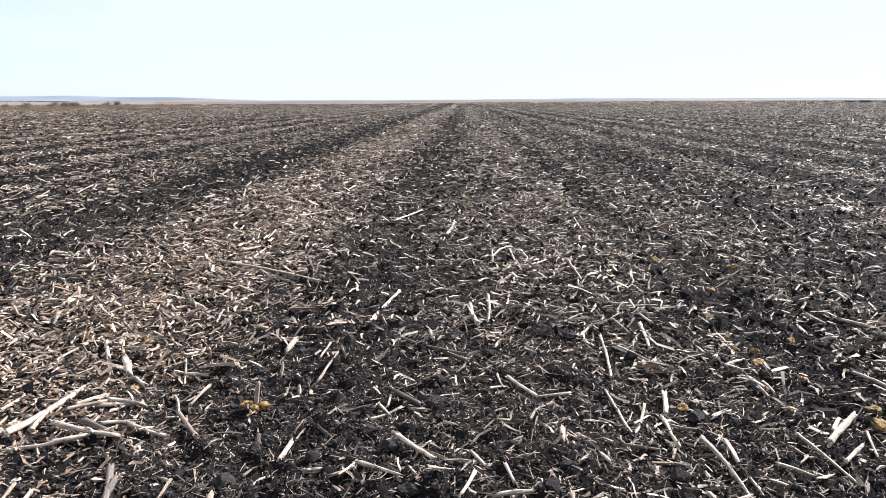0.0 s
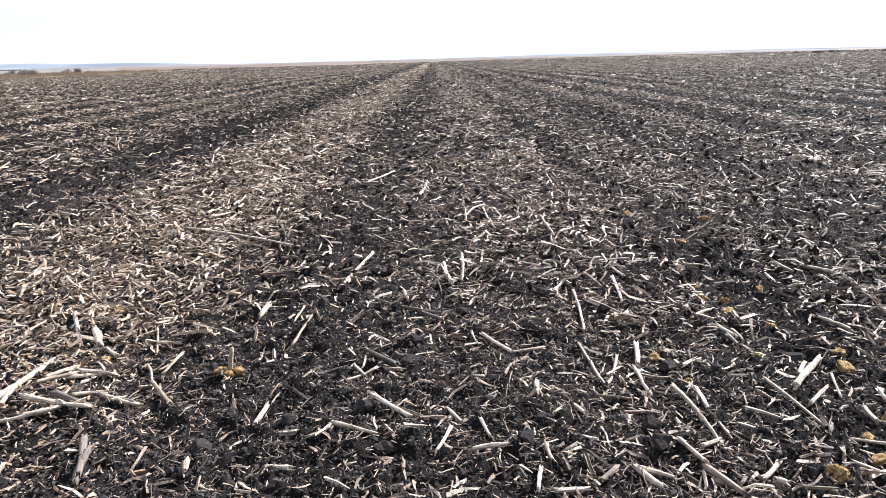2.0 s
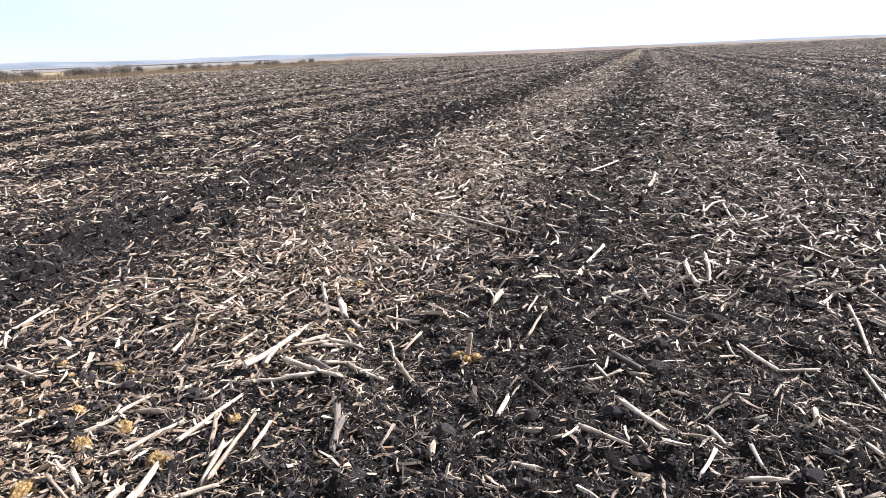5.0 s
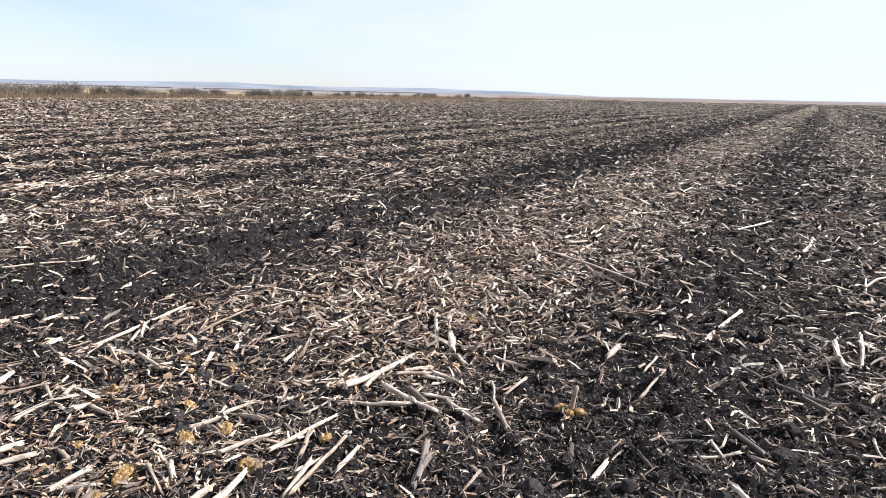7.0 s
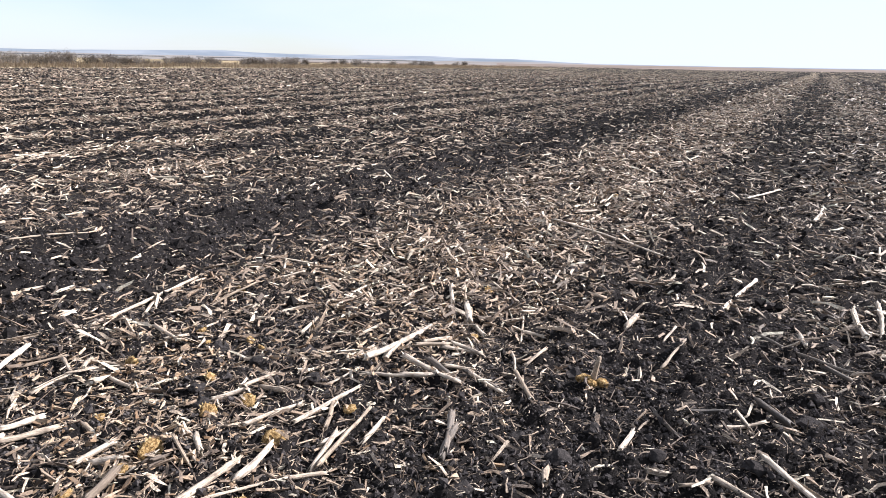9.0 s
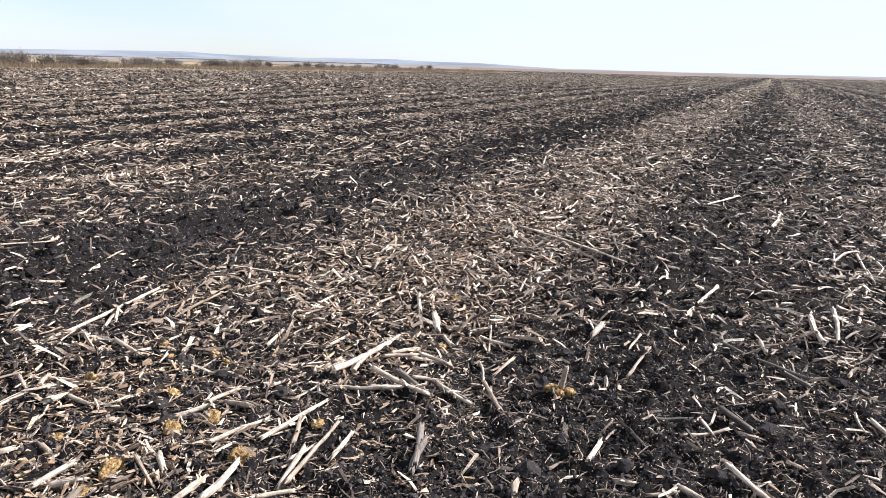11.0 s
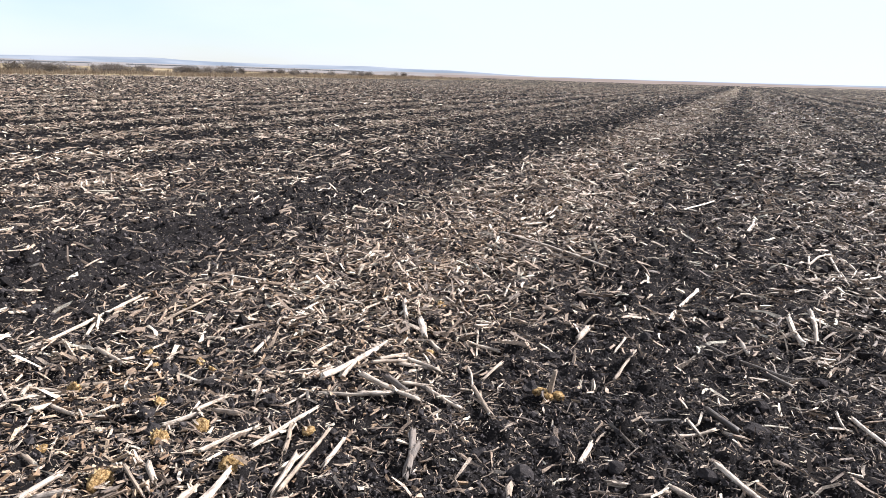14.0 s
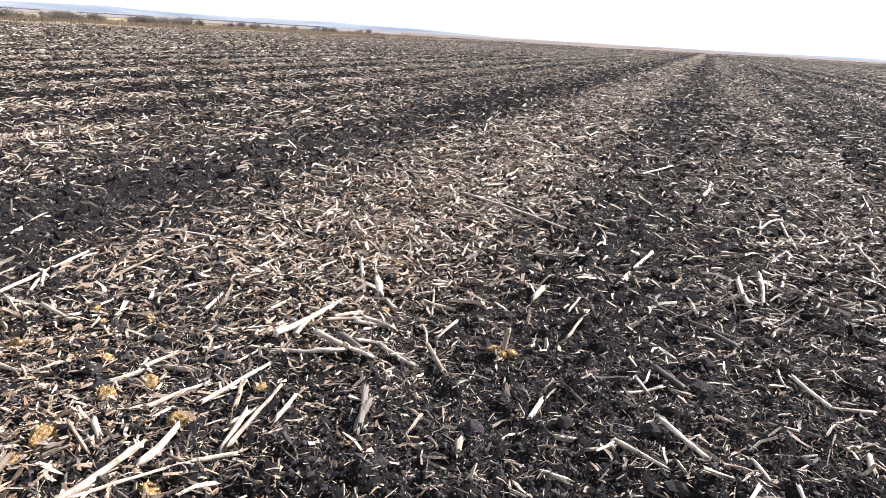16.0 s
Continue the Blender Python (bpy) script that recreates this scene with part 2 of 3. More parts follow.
def fill_mesh(name, verts, faces, mats, mat_index=None, smooth=False):
    """A mesh from arrays: faces is an (n, 3) or (n, 4) array."""
    me = bpy.data.meshes.new(name)
    n, k = faces.shape
    me.vertices.add(len(verts))
    me.vertices.foreach_set("co", np.ascontiguousarray(verts, dtype=np.float32).ravel())
    me.loops.add(n * k)
    me.loops.foreach_set("vertex_index", np.ascontiguousarray(faces, dtype=np.int32).ravel())
    me.polygons.add(n)
    me.polygons.foreach_set("loop_start", np.arange(n, dtype=np.int32) * k)
    me.polygons.foreach_set("use_smooth", np.full(n, smooth))
    for m in mats:
        me.materials.append(m)
    if mat_index is not None:
        me.polygons.foreach_set("material_index", mat_index.astype(np.int32))
    me.update(calc_edges=True)
    me.validate()
    return me


# the ground: one sheet to the horizon, finest round the place where one stands
FIELD_EDGE = -76.0
step = 0.0072
fine = np.arange(radians(-70), radians(42), step)
az = np.concatenate([fine, np.linspace(radians(42), radians(290), 150)[:-1]])
rad = np.concatenate([[0.002], np.linspace(0.12, 1.38, 14), np.exp(np.arange(math.log(1.45), math.log(42), step)), np.geomspace(42.5, 340, 100), np.geomspace(360, 3600, 40)])
A, R = np.meshgrid(az, rad)
X, Y = R * np.sin(A), R * np.cos(A)
Z = height(X, Y) * np.clip((400 - R) / 300, 0, 1)
Z = np.where(X < FIELD_EDGE - 1, 0.3 * vnoise(X / 9, Y / 9, 61), Z)
na, nr = len(az), len(rad)
idx = np.arange(na * nr).reshape(nr, na)
i0, i1 = idx[:-1], idx[1:]
quads = np.stack([i0, np.roll(i0, -1, 1), np.roll(i1, -1, 1), i1], -1).reshape(-1, 4)[:, ::-1]
cx, cy = X[:-1].ravel(), Y[:-1].ravel()
cr, ca = R[:-1].ravel(), A[:-1].ravel()
# soil slots by distance; the mid and far ones carry painted shade
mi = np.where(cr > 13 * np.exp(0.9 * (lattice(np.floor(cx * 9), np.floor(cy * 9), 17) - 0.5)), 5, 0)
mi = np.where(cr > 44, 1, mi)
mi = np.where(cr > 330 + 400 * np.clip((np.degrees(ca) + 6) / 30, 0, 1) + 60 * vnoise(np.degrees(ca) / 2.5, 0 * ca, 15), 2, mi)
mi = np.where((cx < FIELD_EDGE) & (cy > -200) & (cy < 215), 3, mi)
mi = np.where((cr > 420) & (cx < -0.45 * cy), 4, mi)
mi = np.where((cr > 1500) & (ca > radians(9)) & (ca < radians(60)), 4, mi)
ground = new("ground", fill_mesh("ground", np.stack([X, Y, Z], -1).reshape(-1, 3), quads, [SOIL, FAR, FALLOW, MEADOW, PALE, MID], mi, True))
share = (0.10 + 0.75 * litter_share(X, Y)) * np.interp(R, (0, 5, 12, 40, 120), (0.22, 0.15, 0.20, 0.60, 1.0))
attr = ground.data.attributes.new("straw", "FLOAT", "POINT")
attr.data.foreach_set("value", share.astype(np.float32).ravel())
tagged(ground, "black tilled field soil with crumbs and shallow furrows", "field", kind="structure")

# ---------------------------------------------------------------- chopped straw and crumbs
rng = np.random.default_rng(7)


def turned(v, yaw, pitch, roll):
    """Template points (n, k, 3) turned about x, y and z, one set of angles for each of n."""
    x, y, z = v[..., 0], v[..., 1], v[..., 2]
    c, s = np.cos(roll)[:, None], np.sin(roll)[:, None]
    y, z = y * c - z * s, y * s + z * c
    c, s = np.cos(pitch)[:, None], np.sin(pitch)[:, None]
    x, z = x * c + z * s, -x * s + z * c
    c, s = np.cos(yaw)[:, None], np.sin(yaw)[:, None]
    return np.stack([x * c - y * s, x * s + y * c, z], -1)


def scatter(n, r0, r1, power, a0=-70.0, a1=42.0, share=litter_share):
    """n places between two distances, kept where the litter is thick."""
    out = [np.zeros((0, 2))]
    while sum(len(o) for o in out) < n:
        u = rng.random(n * 2)
        r = (r0 ** power + (r1 ** power - r0 ** power) * u) ** (1 / power)
        r = r * np.exp(rng.normal(0, 0.10, n * 2))
        a = np.radians(a0 + (a1 - a0) * rng.random(n * 2))
        p = np.stack([r * np.sin(a), r * np.cos(a)], -1)
        keep = (rng.random(n * 2) < share(p[:, 0], p[:, 1])) & (p[:, 0] > FIELD_EDGE)
        out.append(p[keep])
    return np.concatenate(out)[:n]


def prism(stations, sides, capped=True):
    """A closed sliver along x, of unit length: its points, its triangles."""
    xs = np.linspace(-0.5, 0.5, stations)
    ang = 2 * np.pi * np.arange(sides) / sides
    v = np.array([(x, math.cos(q) * 0.5, math.sin(q) * 0.5) for x in xs for q in ang])
    f = []
    for s in range(stations - 1):
        for q in range(sides):
            a, b = s * sides + q, s * sides + (q + 1) % sides
            f += [(a, b, b + sides), (a, b + sides, a + sides)]
    for q in range(1, sides - 1) if capped else ():
        e = (stations - 1) * sides
        f += [(0, q + 1, q), (e, e + q, e + q + 1)]
    return v, np.array(f)


def litter(name, places, length, width, thick, stations, sides, label, tilt=0.2, lift=0.5, capped=True, rise=0.005, mat=None, curl=0.05):
    n = len(places)
    v, f = prism(stations, sides, capped)
    p = np.repeat(v[None], n, 0)
    bend = rng.normal(0, curl, (n, 1))
    taper = 1 + rng.uniform(-0.45, 0.45, (n, 1)) * 2 * p[..., 0]
    along = p[..., 0] * length[:, None]
    along = along + rng.normal(0, 0.45, along.shape) * np.minimum(width, 0.25 * length)[:, None]
    side = p[..., 1] * (width[:, None]) * taper + bend * length[:, None] * (1 - 4 * p[..., 0] ** 2)
    up = p[..., 2] * thick[:, None] * taper + np.abs(rng.normal(0, 0.03, (n, 1))) * length[:, None] * (1 - 4 * p[..., 0] ** 2)
    q = turned(np.stack([along, side, up], -1) + rng.normal(0, 0.11, p.shape) * width[:, None, None], rng.uniform(0, 2 * np.pi, n), rng.normal(0, tilt, n), rng.normal(0, 0.6, n))
    z = height(places[:, 0], places[:, 1]) + lift * thick + 0.12 * length * rng.random(n) * tilt + rise * rng.random(n)
    q += np.stack([places[:, 0], places[:, 1], z], -1)[:, None]
    faces = (f[None] + (np.arange(n) * len(v))[:, None, None]).reshape(-1, 3)
    ob = new(name, fill_mesh(name, q.reshape(-1, 3), faces, [mat or LITTER]))
    age = np.clip(np.repeat(rng.random((n, stations)) ** 1.3, sides, axis=1) + rng.uniform(-0.1, 0.1, p.shape[:2]), 0, 1)
    ob.data.attributes.new("age", "FLOAT", "POINT").data.foreach_set("value", age.astype(np.float32).ravel())
    return tagged(ob, label, "straw litter", kind="stuff")


def lengths(n, median, spread, low, high):
    return np.clip(median * np.exp(rng.normal(0, spread, n)), low, high)


n = 9500
L = lengths(n, 0.036, 0.6, 0.012, 0.14)
W = np.clip(L * rng.uniform(0.08, 0.28, n), 0.003, 0.014)
litter("chopped_stalk_litter", scatter(n, 1.5, 4.6, 1.9), L, W, W * rng.uniform(0.4, 0.85, n), 3, 3, "pale chopped stalk splinters strewn on dark soil", 0.28, 0.6, True, 0.012, None, 0.08)
n = 20000
L = lengths(n, 0.062, 0.55, 0.018, 0.20)
W = np.clip(L * rng.uniform(0.09, 0.30, n), 0.005, 0.021)
litter("row_stalk_litter", scatter(n, 4.2, 10.5, 1.85), L, W, W * rng.uniform(0.4, 0.85, n), 3, 3, "pale chopped stalks lying in rows on dark soil", 0.34, 0.6, False, 0.020, None, 0.08)
def fibre_share(x, y):
    return np.clip(0.34 + 0.66 * litter_share(x, y), 0, 1) * (1 - 0.8 * bell(x, -5.0, 0.9))


n = 26000
L = lengths(n, 0.036, 0.6, 0.012, 0.16)
W = np.clip(L * rng.uniform(0.03, 0.12, n), 0.0015, 0.005)
litter("straw_fibre", scatter(n, 1.5, 10.5, 1.6, share=fibre_share), L, W, W * rng.uniform(0.5, 0.9, n), 3, 3, "thin curled brown straw fibres lying on dark soil", 0.4, 0.8, False, 0.015, FIBRE, 0.13)
n = 42000
L = lengths(n, 0.019, 0.6, 0.006, 0.08)
W = np.clip(L * rng.uniform(0.10, 0.35, n), 0.0018, 0.006)
litter("fine_straw_bits", scatter(n, 1.5, 10.5, 1.6, share=fibre_share), L, W, W * rng.uniform(0.4, 0.9, n), 2, 3, "small brown bits of straw lying on dark soil", 0.4, 0.8, False, 0.012, FIBRE)
n = 58000
L = lengths(n, 0.082, 0.55, 0.03, 0.36)
W = np.clip(L * rng.uniform(0.09, 0.28, n), 0.008, 0.025)
litter("row_straw_litter", scatter(n, 10.0, 36, 1.1), L, W, W * rng.uniform(0.5, 0.9, n), 2, 3, "pale straw lying in rows across the field", 0.25, 0.5, False, 0.03)
n = 44000
L = lengths(n, 0.15, 0.5, 0.05, 0.55)
W = np.clip(L * rng.uniform(0.14, 0.30, n), 0.018, 0.05)
litter("distant_straw_litter", scatter(n, 34, 130, 0.85), L, W, W * rng.uniform(0.6, 0.9, n), 2, 3, "pale straw in rows far across the field", 0.25, 0.5, False, 0.05)


n = 9000
L = lengths(n, 0.040, 0.6, 0.012, 0.15)
W = np.clip(L * rng.uniform(0.08, 0.36, n), 0.0035, 0.016)
around = np.concatenate([scatter(n - 1200, 1.2, 7.5, 1.8, 42.0, 290.0), scatter(1200, 0.3, 1.5, 1.6, -180.0, 180.0)])
litter("trodden_straw_litter", around, L, W, W * rng.uniform(0.35, 0.8, n), 2, 3, "pale chopped straw strewn on the trodden soil", 0.25)
n = 11500
L = lengths(n, 0.024, 0.5, 0.008, 0.07)
W = np.clip(L * rng.uniform(0.25, 0.6, n), 0.004, 0.018)
golden = scatter(n, 1.8, 28, 1.2, share=lambda x, y: np.clip(bell(x, -2.7, 0.9) * (0.35 + 1.1 * vnoise(x / 0.4, y / 0.6, 77)), 0, 1) + 0.02 * (x > 1))
litter("golden_chaff", golden, L, W, W * rng.uniform(0.4, 0.9, n), 2, 3, "golden brown flower chaff scattered among the straw", 0.4, 0.8, True, 0.012, CHAFF)


def crumb_template(seed, sub=1):
    bm = bmesh.new()
    bmesh.ops.create_icosphere(bm, subdivisions=sub, radius=1)
    r = random.Random(seed)
    off = Vector((r.uniform(-50, 50), r.uniform(-50, 50), r.uniform(-50, 50)))
    for w in bm.verts:
        w.co *= 1 + 0.55 * noise.noise(w.co * 1.1 + off) + 0.28 * noise.noise(w.co * 3.1 + off) + (0.16 * noise.noise(w.co * 7 + off) if sub > 2 else 0)
    return bm


bm = crumb_template(3)
cv, cf = np.array([w.co[:] for w in bm.verts]), np.array([[w.index for w in f.verts] for f in bm.faces])
bm.free()
ov = np.array([(1, 0, 0), (-1, 0, 0), (0, 1, 0), (0, -1, 0), (0, 0, 1), (0, 0, -1)], float)
of = np.array([(0, 2, 4), (2, 1, 4), (1, 3, 4), (3, 0, 4), (2, 0, 5), (1, 2, 5), (3, 1, 5), (0, 3, 5)])
n = 28000
pl = scatter(n, 1.5, 9.5, 1.45, share=lambda x, y: 0.4 + 0.6 * bare(x))
size = lengths(n, 0.0072, 0.5, 0.003, 0.022)
q = turned(ov[None] * size[:, None, None] * rng.uniform(0.55, 1.35, (n, 6, 1)), rng.uniform(0, 6.28, n), rng.uniform(0, 6.28, n), rng.uniform(0, 6.28, n))
q += np.stack([pl[:, 0], pl[:, 1], height(pl[:, 0], pl[:, 1]) + 0.45 * size], -1)[:, None]
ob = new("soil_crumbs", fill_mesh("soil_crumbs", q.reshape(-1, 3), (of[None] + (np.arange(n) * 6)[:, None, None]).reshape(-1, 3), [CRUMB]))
tagged(ob, "small black soil crumbs lying loose on the field", "soil crumbs", kind="stuff")


def loose_clods(name, n, r0, r1, power, median, most, label, skin):
    p = scatter(n, r0, r1, power, share=lambda x, y: 1.0 - 0.6 * litter_share(x, y))
    size = lengths(n, median, 0.45, median * 0.4, most)
    v = turned(ov[None] * size[:, None, None] * rng.uniform(0.55, 1.35, (n, 6, 1)), rng.uniform(0, 6.28, n), rng.uniform(0, 6.28, n), rng.uniform(0, 6.28, n))
    v += np.stack([p[:, 0], p[:, 1], height(p[:, 0], p[:, 1]) + 0.35 * size], -1)[:, None]
    me = fill_mesh(name, v.reshape(-1, 3), (of[None] + (np.arange(n) * 6)[:, None, None]).reshape(-1, 3), [skin])
    tagged(new(name, me), label, "soil clods", kind="stuff")


# near crumbs take the sunlit colour, clods further out the shaded one
loose_clods("dry_soil_crumbs", 42000, 1.5, 4.8, 1.8, 0.0058, 0.017, "small grey-black soil crumbs, coloured as if sunlit, on the field", CRUMB)
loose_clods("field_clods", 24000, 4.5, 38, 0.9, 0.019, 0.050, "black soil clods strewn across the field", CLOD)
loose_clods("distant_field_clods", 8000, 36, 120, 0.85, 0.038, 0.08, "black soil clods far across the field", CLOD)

# ---------------------------------------------------------------- things on the soil


def part(name, bm, mat, parent=None, label="", smooth=True):
    me = bpy.data.meshes.new(name)
    for f in bm.faces:
        f.smooth = smooth
    bm.to_mesh(me)
    bm.free()
    me.materials.append(mat)
    ob = new(name, me)
    ob.parent = parent
    return tagged(ob, label)


def ground_at(x, y):
    return float(height(np.array([x]), np.array([y]))[0])


def settle(x, y, heading, length):
    """Height and pitch of a stick that lies on the bumps under it."""
    c, s = math.cos(radians(heading)), math.sin(radians(heading))
    d = np.linspace(-0.5, 0.5, 9) * length
    h = height(x + d * c, y + d * s)
    slope = np.polyfit(d, h, 1)[0]
    top = min(0.85, 0.45 + 0.6 * length)
    return float(np.mean(h) * (1 - top) + np.max(h - slope * d) * top), -math.degrees(math.atan(slope))


def stalk(length, dia, seed, split=False, skin=None):
    """A broken length of stalk along x: a ribbed rind, and pith at its two torn ends."""
    r = random.Random(seed)
    root = new("sunflower_stalk")
    sides, rings = 11, max(6, int(length / 0.026))
    bend, sag, taper = r.uniform(-0.03, 0.03), r.uniform(0, 0.015), r.uniform(0.0, 0.35)
    kink, turn_at = r.uniform(-0.10, 0.10), r.uniform(-0.25, 0.25)
    off = Vector((r.uniform(-9, 9), r.uniform(-9, 9), r.uniform(-9, 9)))
    arc = 2 * math.pi * (0.62 if split else 1)
    bm = bmesh.new()
    grid, inner = [], []
    count = sides
    for i in range(rings + 1):
        u = i / rings - 0.5
        cy_, cz_ = bend * length * (1 - 4 * u * u), sag * length * (1 - 4 * u * u) * 0.5
        cy_ += kink * length * max(0.0, u - turn_at) + 0.004 * noise.noise(Vector((u * length * 9, 5, 0)) + off)
        cz_ += 0.003 * noise.noise(Vector((u * length * 9, 0, 5)) + off)
        knot = 0.22 * max(0.0, math.cos(u * length * 2 * math.pi / 0.17 + off.x)) ** 12
        rad_ = dia / 2 * (1 - taper * (u + 0.5)) * (1 + knot + 0.16 * noise.noise(Vector((u * length * 12, 0, 0)) + off))
        row, row2 = [], []
        for k in range(count):
            q = arc * k / (count - (1 if split else 0)) + (0.2 if split else 0)
            rib = 1 + 0.07 * math.cos(q * 5) + 0.18 * noise.noise(Vector((u * length * 18, math.cos(q) * 1.5, math.sin(q) * 1.5)) + off)
            end = 0.0
            if i in (0, rings):
                end = (1 if i else -1) * dia * r.uniform(-1.0, 0.9)
            p = Vector((u * length + end, cy_ + rad_ * rib * math.cos(q), cz_ + rad_ * rib * math.sin(q) * 0.85))
            row.append(bm.verts.new(p))
            row2.append(bm.verts.new(Vector((p.x, cy_ + (p.y - cy_) * 0.72, cz_ + (p.z - cz_) * 0.72))))
        grid.append(row)
        inner.append(row2)
    last = count - 1 if split else count
    for i in range(rings):
        for k in range(last):
            k2 = (k + 1) % count
            bm.faces.new((grid[i][k], grid[i + 1][k], grid[i + 1][k2], grid[i][k2]))
            bm.faces.new((inner[i][k], inner[i][k2], inner[i + 1][k2], inner[i + 1][k]))
        if split:
            for k, flip in ((0, 0), (count - 1, 1)):
                loop = (grid[i][k], inner[i][k], inner[i + 1][k], grid[i + 1][k])
                bm.faces.new(loop[::-1] if flip else loop)
    for i in (0, rings):
        for k in range(last):
            k2 = (k + 1) % count
            loop = (grid[i][k], grid[i][k2], inner[i][k2], inner[i][k])
            bm.faces.new(loop if i == 0 else loop[::-1])
    bmesh.ops.recalc_face_normals(bm, faces=bm.faces)
    part("rind", bm, skin or RIND, root)
    if not split:
        for e in (-1, 1):
            bm = bmesh.new()
            x = e * (length / 2 - dia * 0.55)
            rr = dia / 2 * (0.74 if e < 0 else 0.74 * (1 - taper))
            ring = [bm.verts.new((x + r.uniform(-0.15, 0.15) * dia, rr * math.cos(a), rr * 0.85 * math.sin(a))) for a in (2 * math.pi * k / 9 for k in range(9))]
            tip = bm.verts.new((x + e * dia * 0.25, 0, 0))
            for k in range(9):
                bm.faces.new((ring[k], ring[(k + 1) % 9], tip))
            bmesh.ops.recalc_face_normals(bm, faces=bm.faces)
            part("pith", bm, PITH, root, "torn whitish spongy pith")
    return root


STALKS = []
STALKS += [
    (-0.57, 4.88, -99, 1.01, 3.6), (-0.53, 4.57, -75, 0.24, 1.6), (0.11, 4.59, -85, 0.5, 4), (0.21, 4.77, -93, 0.72, 3.6), (-1.06, 4, -98, 0.17, 5),
    (-0.83, 3.97, -95, 0.2, 2), (-1.5, 3.58, 2, 0.14, 2.8), (-1.58, 3.59, -70, 0.28, 1.8), (-1.39, 3.32, -102, 0.19, 2.4), (-1.32, 2.96, -54, 0.3, 3),
    (-1.48, 3.23, -62, 0.27, 2), (-1.44, 3.07, 33, 0.07, 2), (-1.73, 3.18, 2, 0.2, 3), (-1.92, 3.52, 14, 0.17, 2), (-1.76, 2.73, 25, 0.15, 3),
    (-1.47, 2.5, -59, 0.13, 2), (-0.97, 2.32, -74, 0.1, 3.8), (-0.77, 2.72, -93, 0.21, 2.6),
]
STALKS += [
    (-0.61, 2.54, 19, 0.07, 3), (-0.37, 3.16, -54, 0.11, 2), (-0.33, 2.53, -25, 0.22, 3.2), (-0.47, 2.5, 32, 0.11, 1.8), (-0.18, 2.69, -46, 0.25, 3),
    (-0.14, 2.68, -32, 0.23, 1.6), (-0.59, 2.29, -19, 0.1, 3), (0.1, 2.65, -56, 0.13, 2.4), (0.05, 2.44, -113, 0.18, 2), (-0.17, 4.15, -80, 0.22, 3),
    (-1.67, 4.57, 82, 0.21, 4.4), (-2.18, 4.05, 110, 0.27, 3), (-2.16, 3.83, -60, 0.24, 4), (-1.97, 3.69, -58, 0.25, 5), (-1.67, 3.89, 66, 0.1, 2.5),
    (-1.59, 4, -62, 0.17, 2.5), (-1.92, 4.14, -30, 0.3, 2), (0.9, 3.86, -96, 0.68, 2.4),
]
STALKS += [
    (0.82, 3.3, -85, 0.22, 2.2), (0.84, 3.08, -81, 0.2, 2), (1.08, 3.78, -54, 0.37, 3), (0.92, 3.1, -112, 0.31, 2), (1.08, 3.24, -104, 0.22, 3),
    (1.03, 2.97, -93, 0.34, 2.6), (0.85, 2.81, -20, 0.16, 2), (1.1, 3, -34, 0.13, 1.6), (1.15, 2.71, -82, 0.27, 3), (1.17, 2.46, -88, 0.23, 2.6),
    (1.24, 2.74, -92, 0.19, 3), (1.04, 2.33, -76, 0.19, 3), (1.09, 2.14, -71, 0.2, 3.4), (1.13, 2.36, 28, 0.12, 2.4), (0.82, 2.17, -71, 0.18, 3),
    (0.87, 2.21, -17, 0.13, 3), (0.68, 2.22, 45, 0.11, 3), (0.62, 2.26, -86, 0.12, 2),
]
STALKS += [
    (0.52, 2.11, 17, 0.15, 2.6), (0.47, 2.34, -85, 0.11, 2.6), (0.41, 2.17, -102, 0.16, 2), (0.35, 3.42, -53, 0.24, 2.4), (0.24, 3.49, -80, 0.17, 2),
    (0.23, 2.54, -66, 0.1, 2), (0.24, 2.37, 0, 0.15, 2.4), (0.5, 2.89, -99, 0.15, 3.4), (0.84, 4.63, 59, 0.27, 2.2), (0.87, 4.35, 58, 0.2, 2),
    (1.11, 4.4, -81, 0.32, 1.8), (1.22, 4.24, -100, 0.47, 3), (1.66, 3.5, -63, 0.13, 2.6), (1.71, 3.46, -92, 0.17, 1.8), (1.84, 3.62, -143, 0.16, 2),
    (1.83, 2.94, 47, 0.44, 4), (1.83, 3, 55, 0.19, 3), (1.62, 2.67, -80, 0.42, 2.2),
]
STALKS += [
    (1.75, 2.7, 44, 0.22, 3), (1.45, 2.59, -35, 0.16, 2), (2.33, 3.62, -83, 0.32, 2.4), (1.9, 2.83, -111, 0.25, 2), (1.9, 2.56, -101, 0.15, 3),
    (1.29, 2.19, -134, 0.19, 2.6), (1.28, 2.08, -83, 0.07, 3), (1.78, 2.34, -27, 0.16, 2), (1.68, 2.14, -59, 0.22, 2), (1.39, 2.05, -25, 0.11, 2),
    (2.58, 4.7, -63, 0.17, 2.6), (2.99, 4.18, -103, 0.3, 2.4), (0.54, 4.65, 71, 0.11, 2.6), (1.33, 4.75, -89, 0.57, 2), (1.38, 4.92, 12, 0.26, 1.8),
    (-3.76, 2.83, 101, 0.97, 2.8), (-3.84, 2.09, 70, 0.25, 2.6), (-3.65, 1.93, 118, 0.27, 3.4),
]
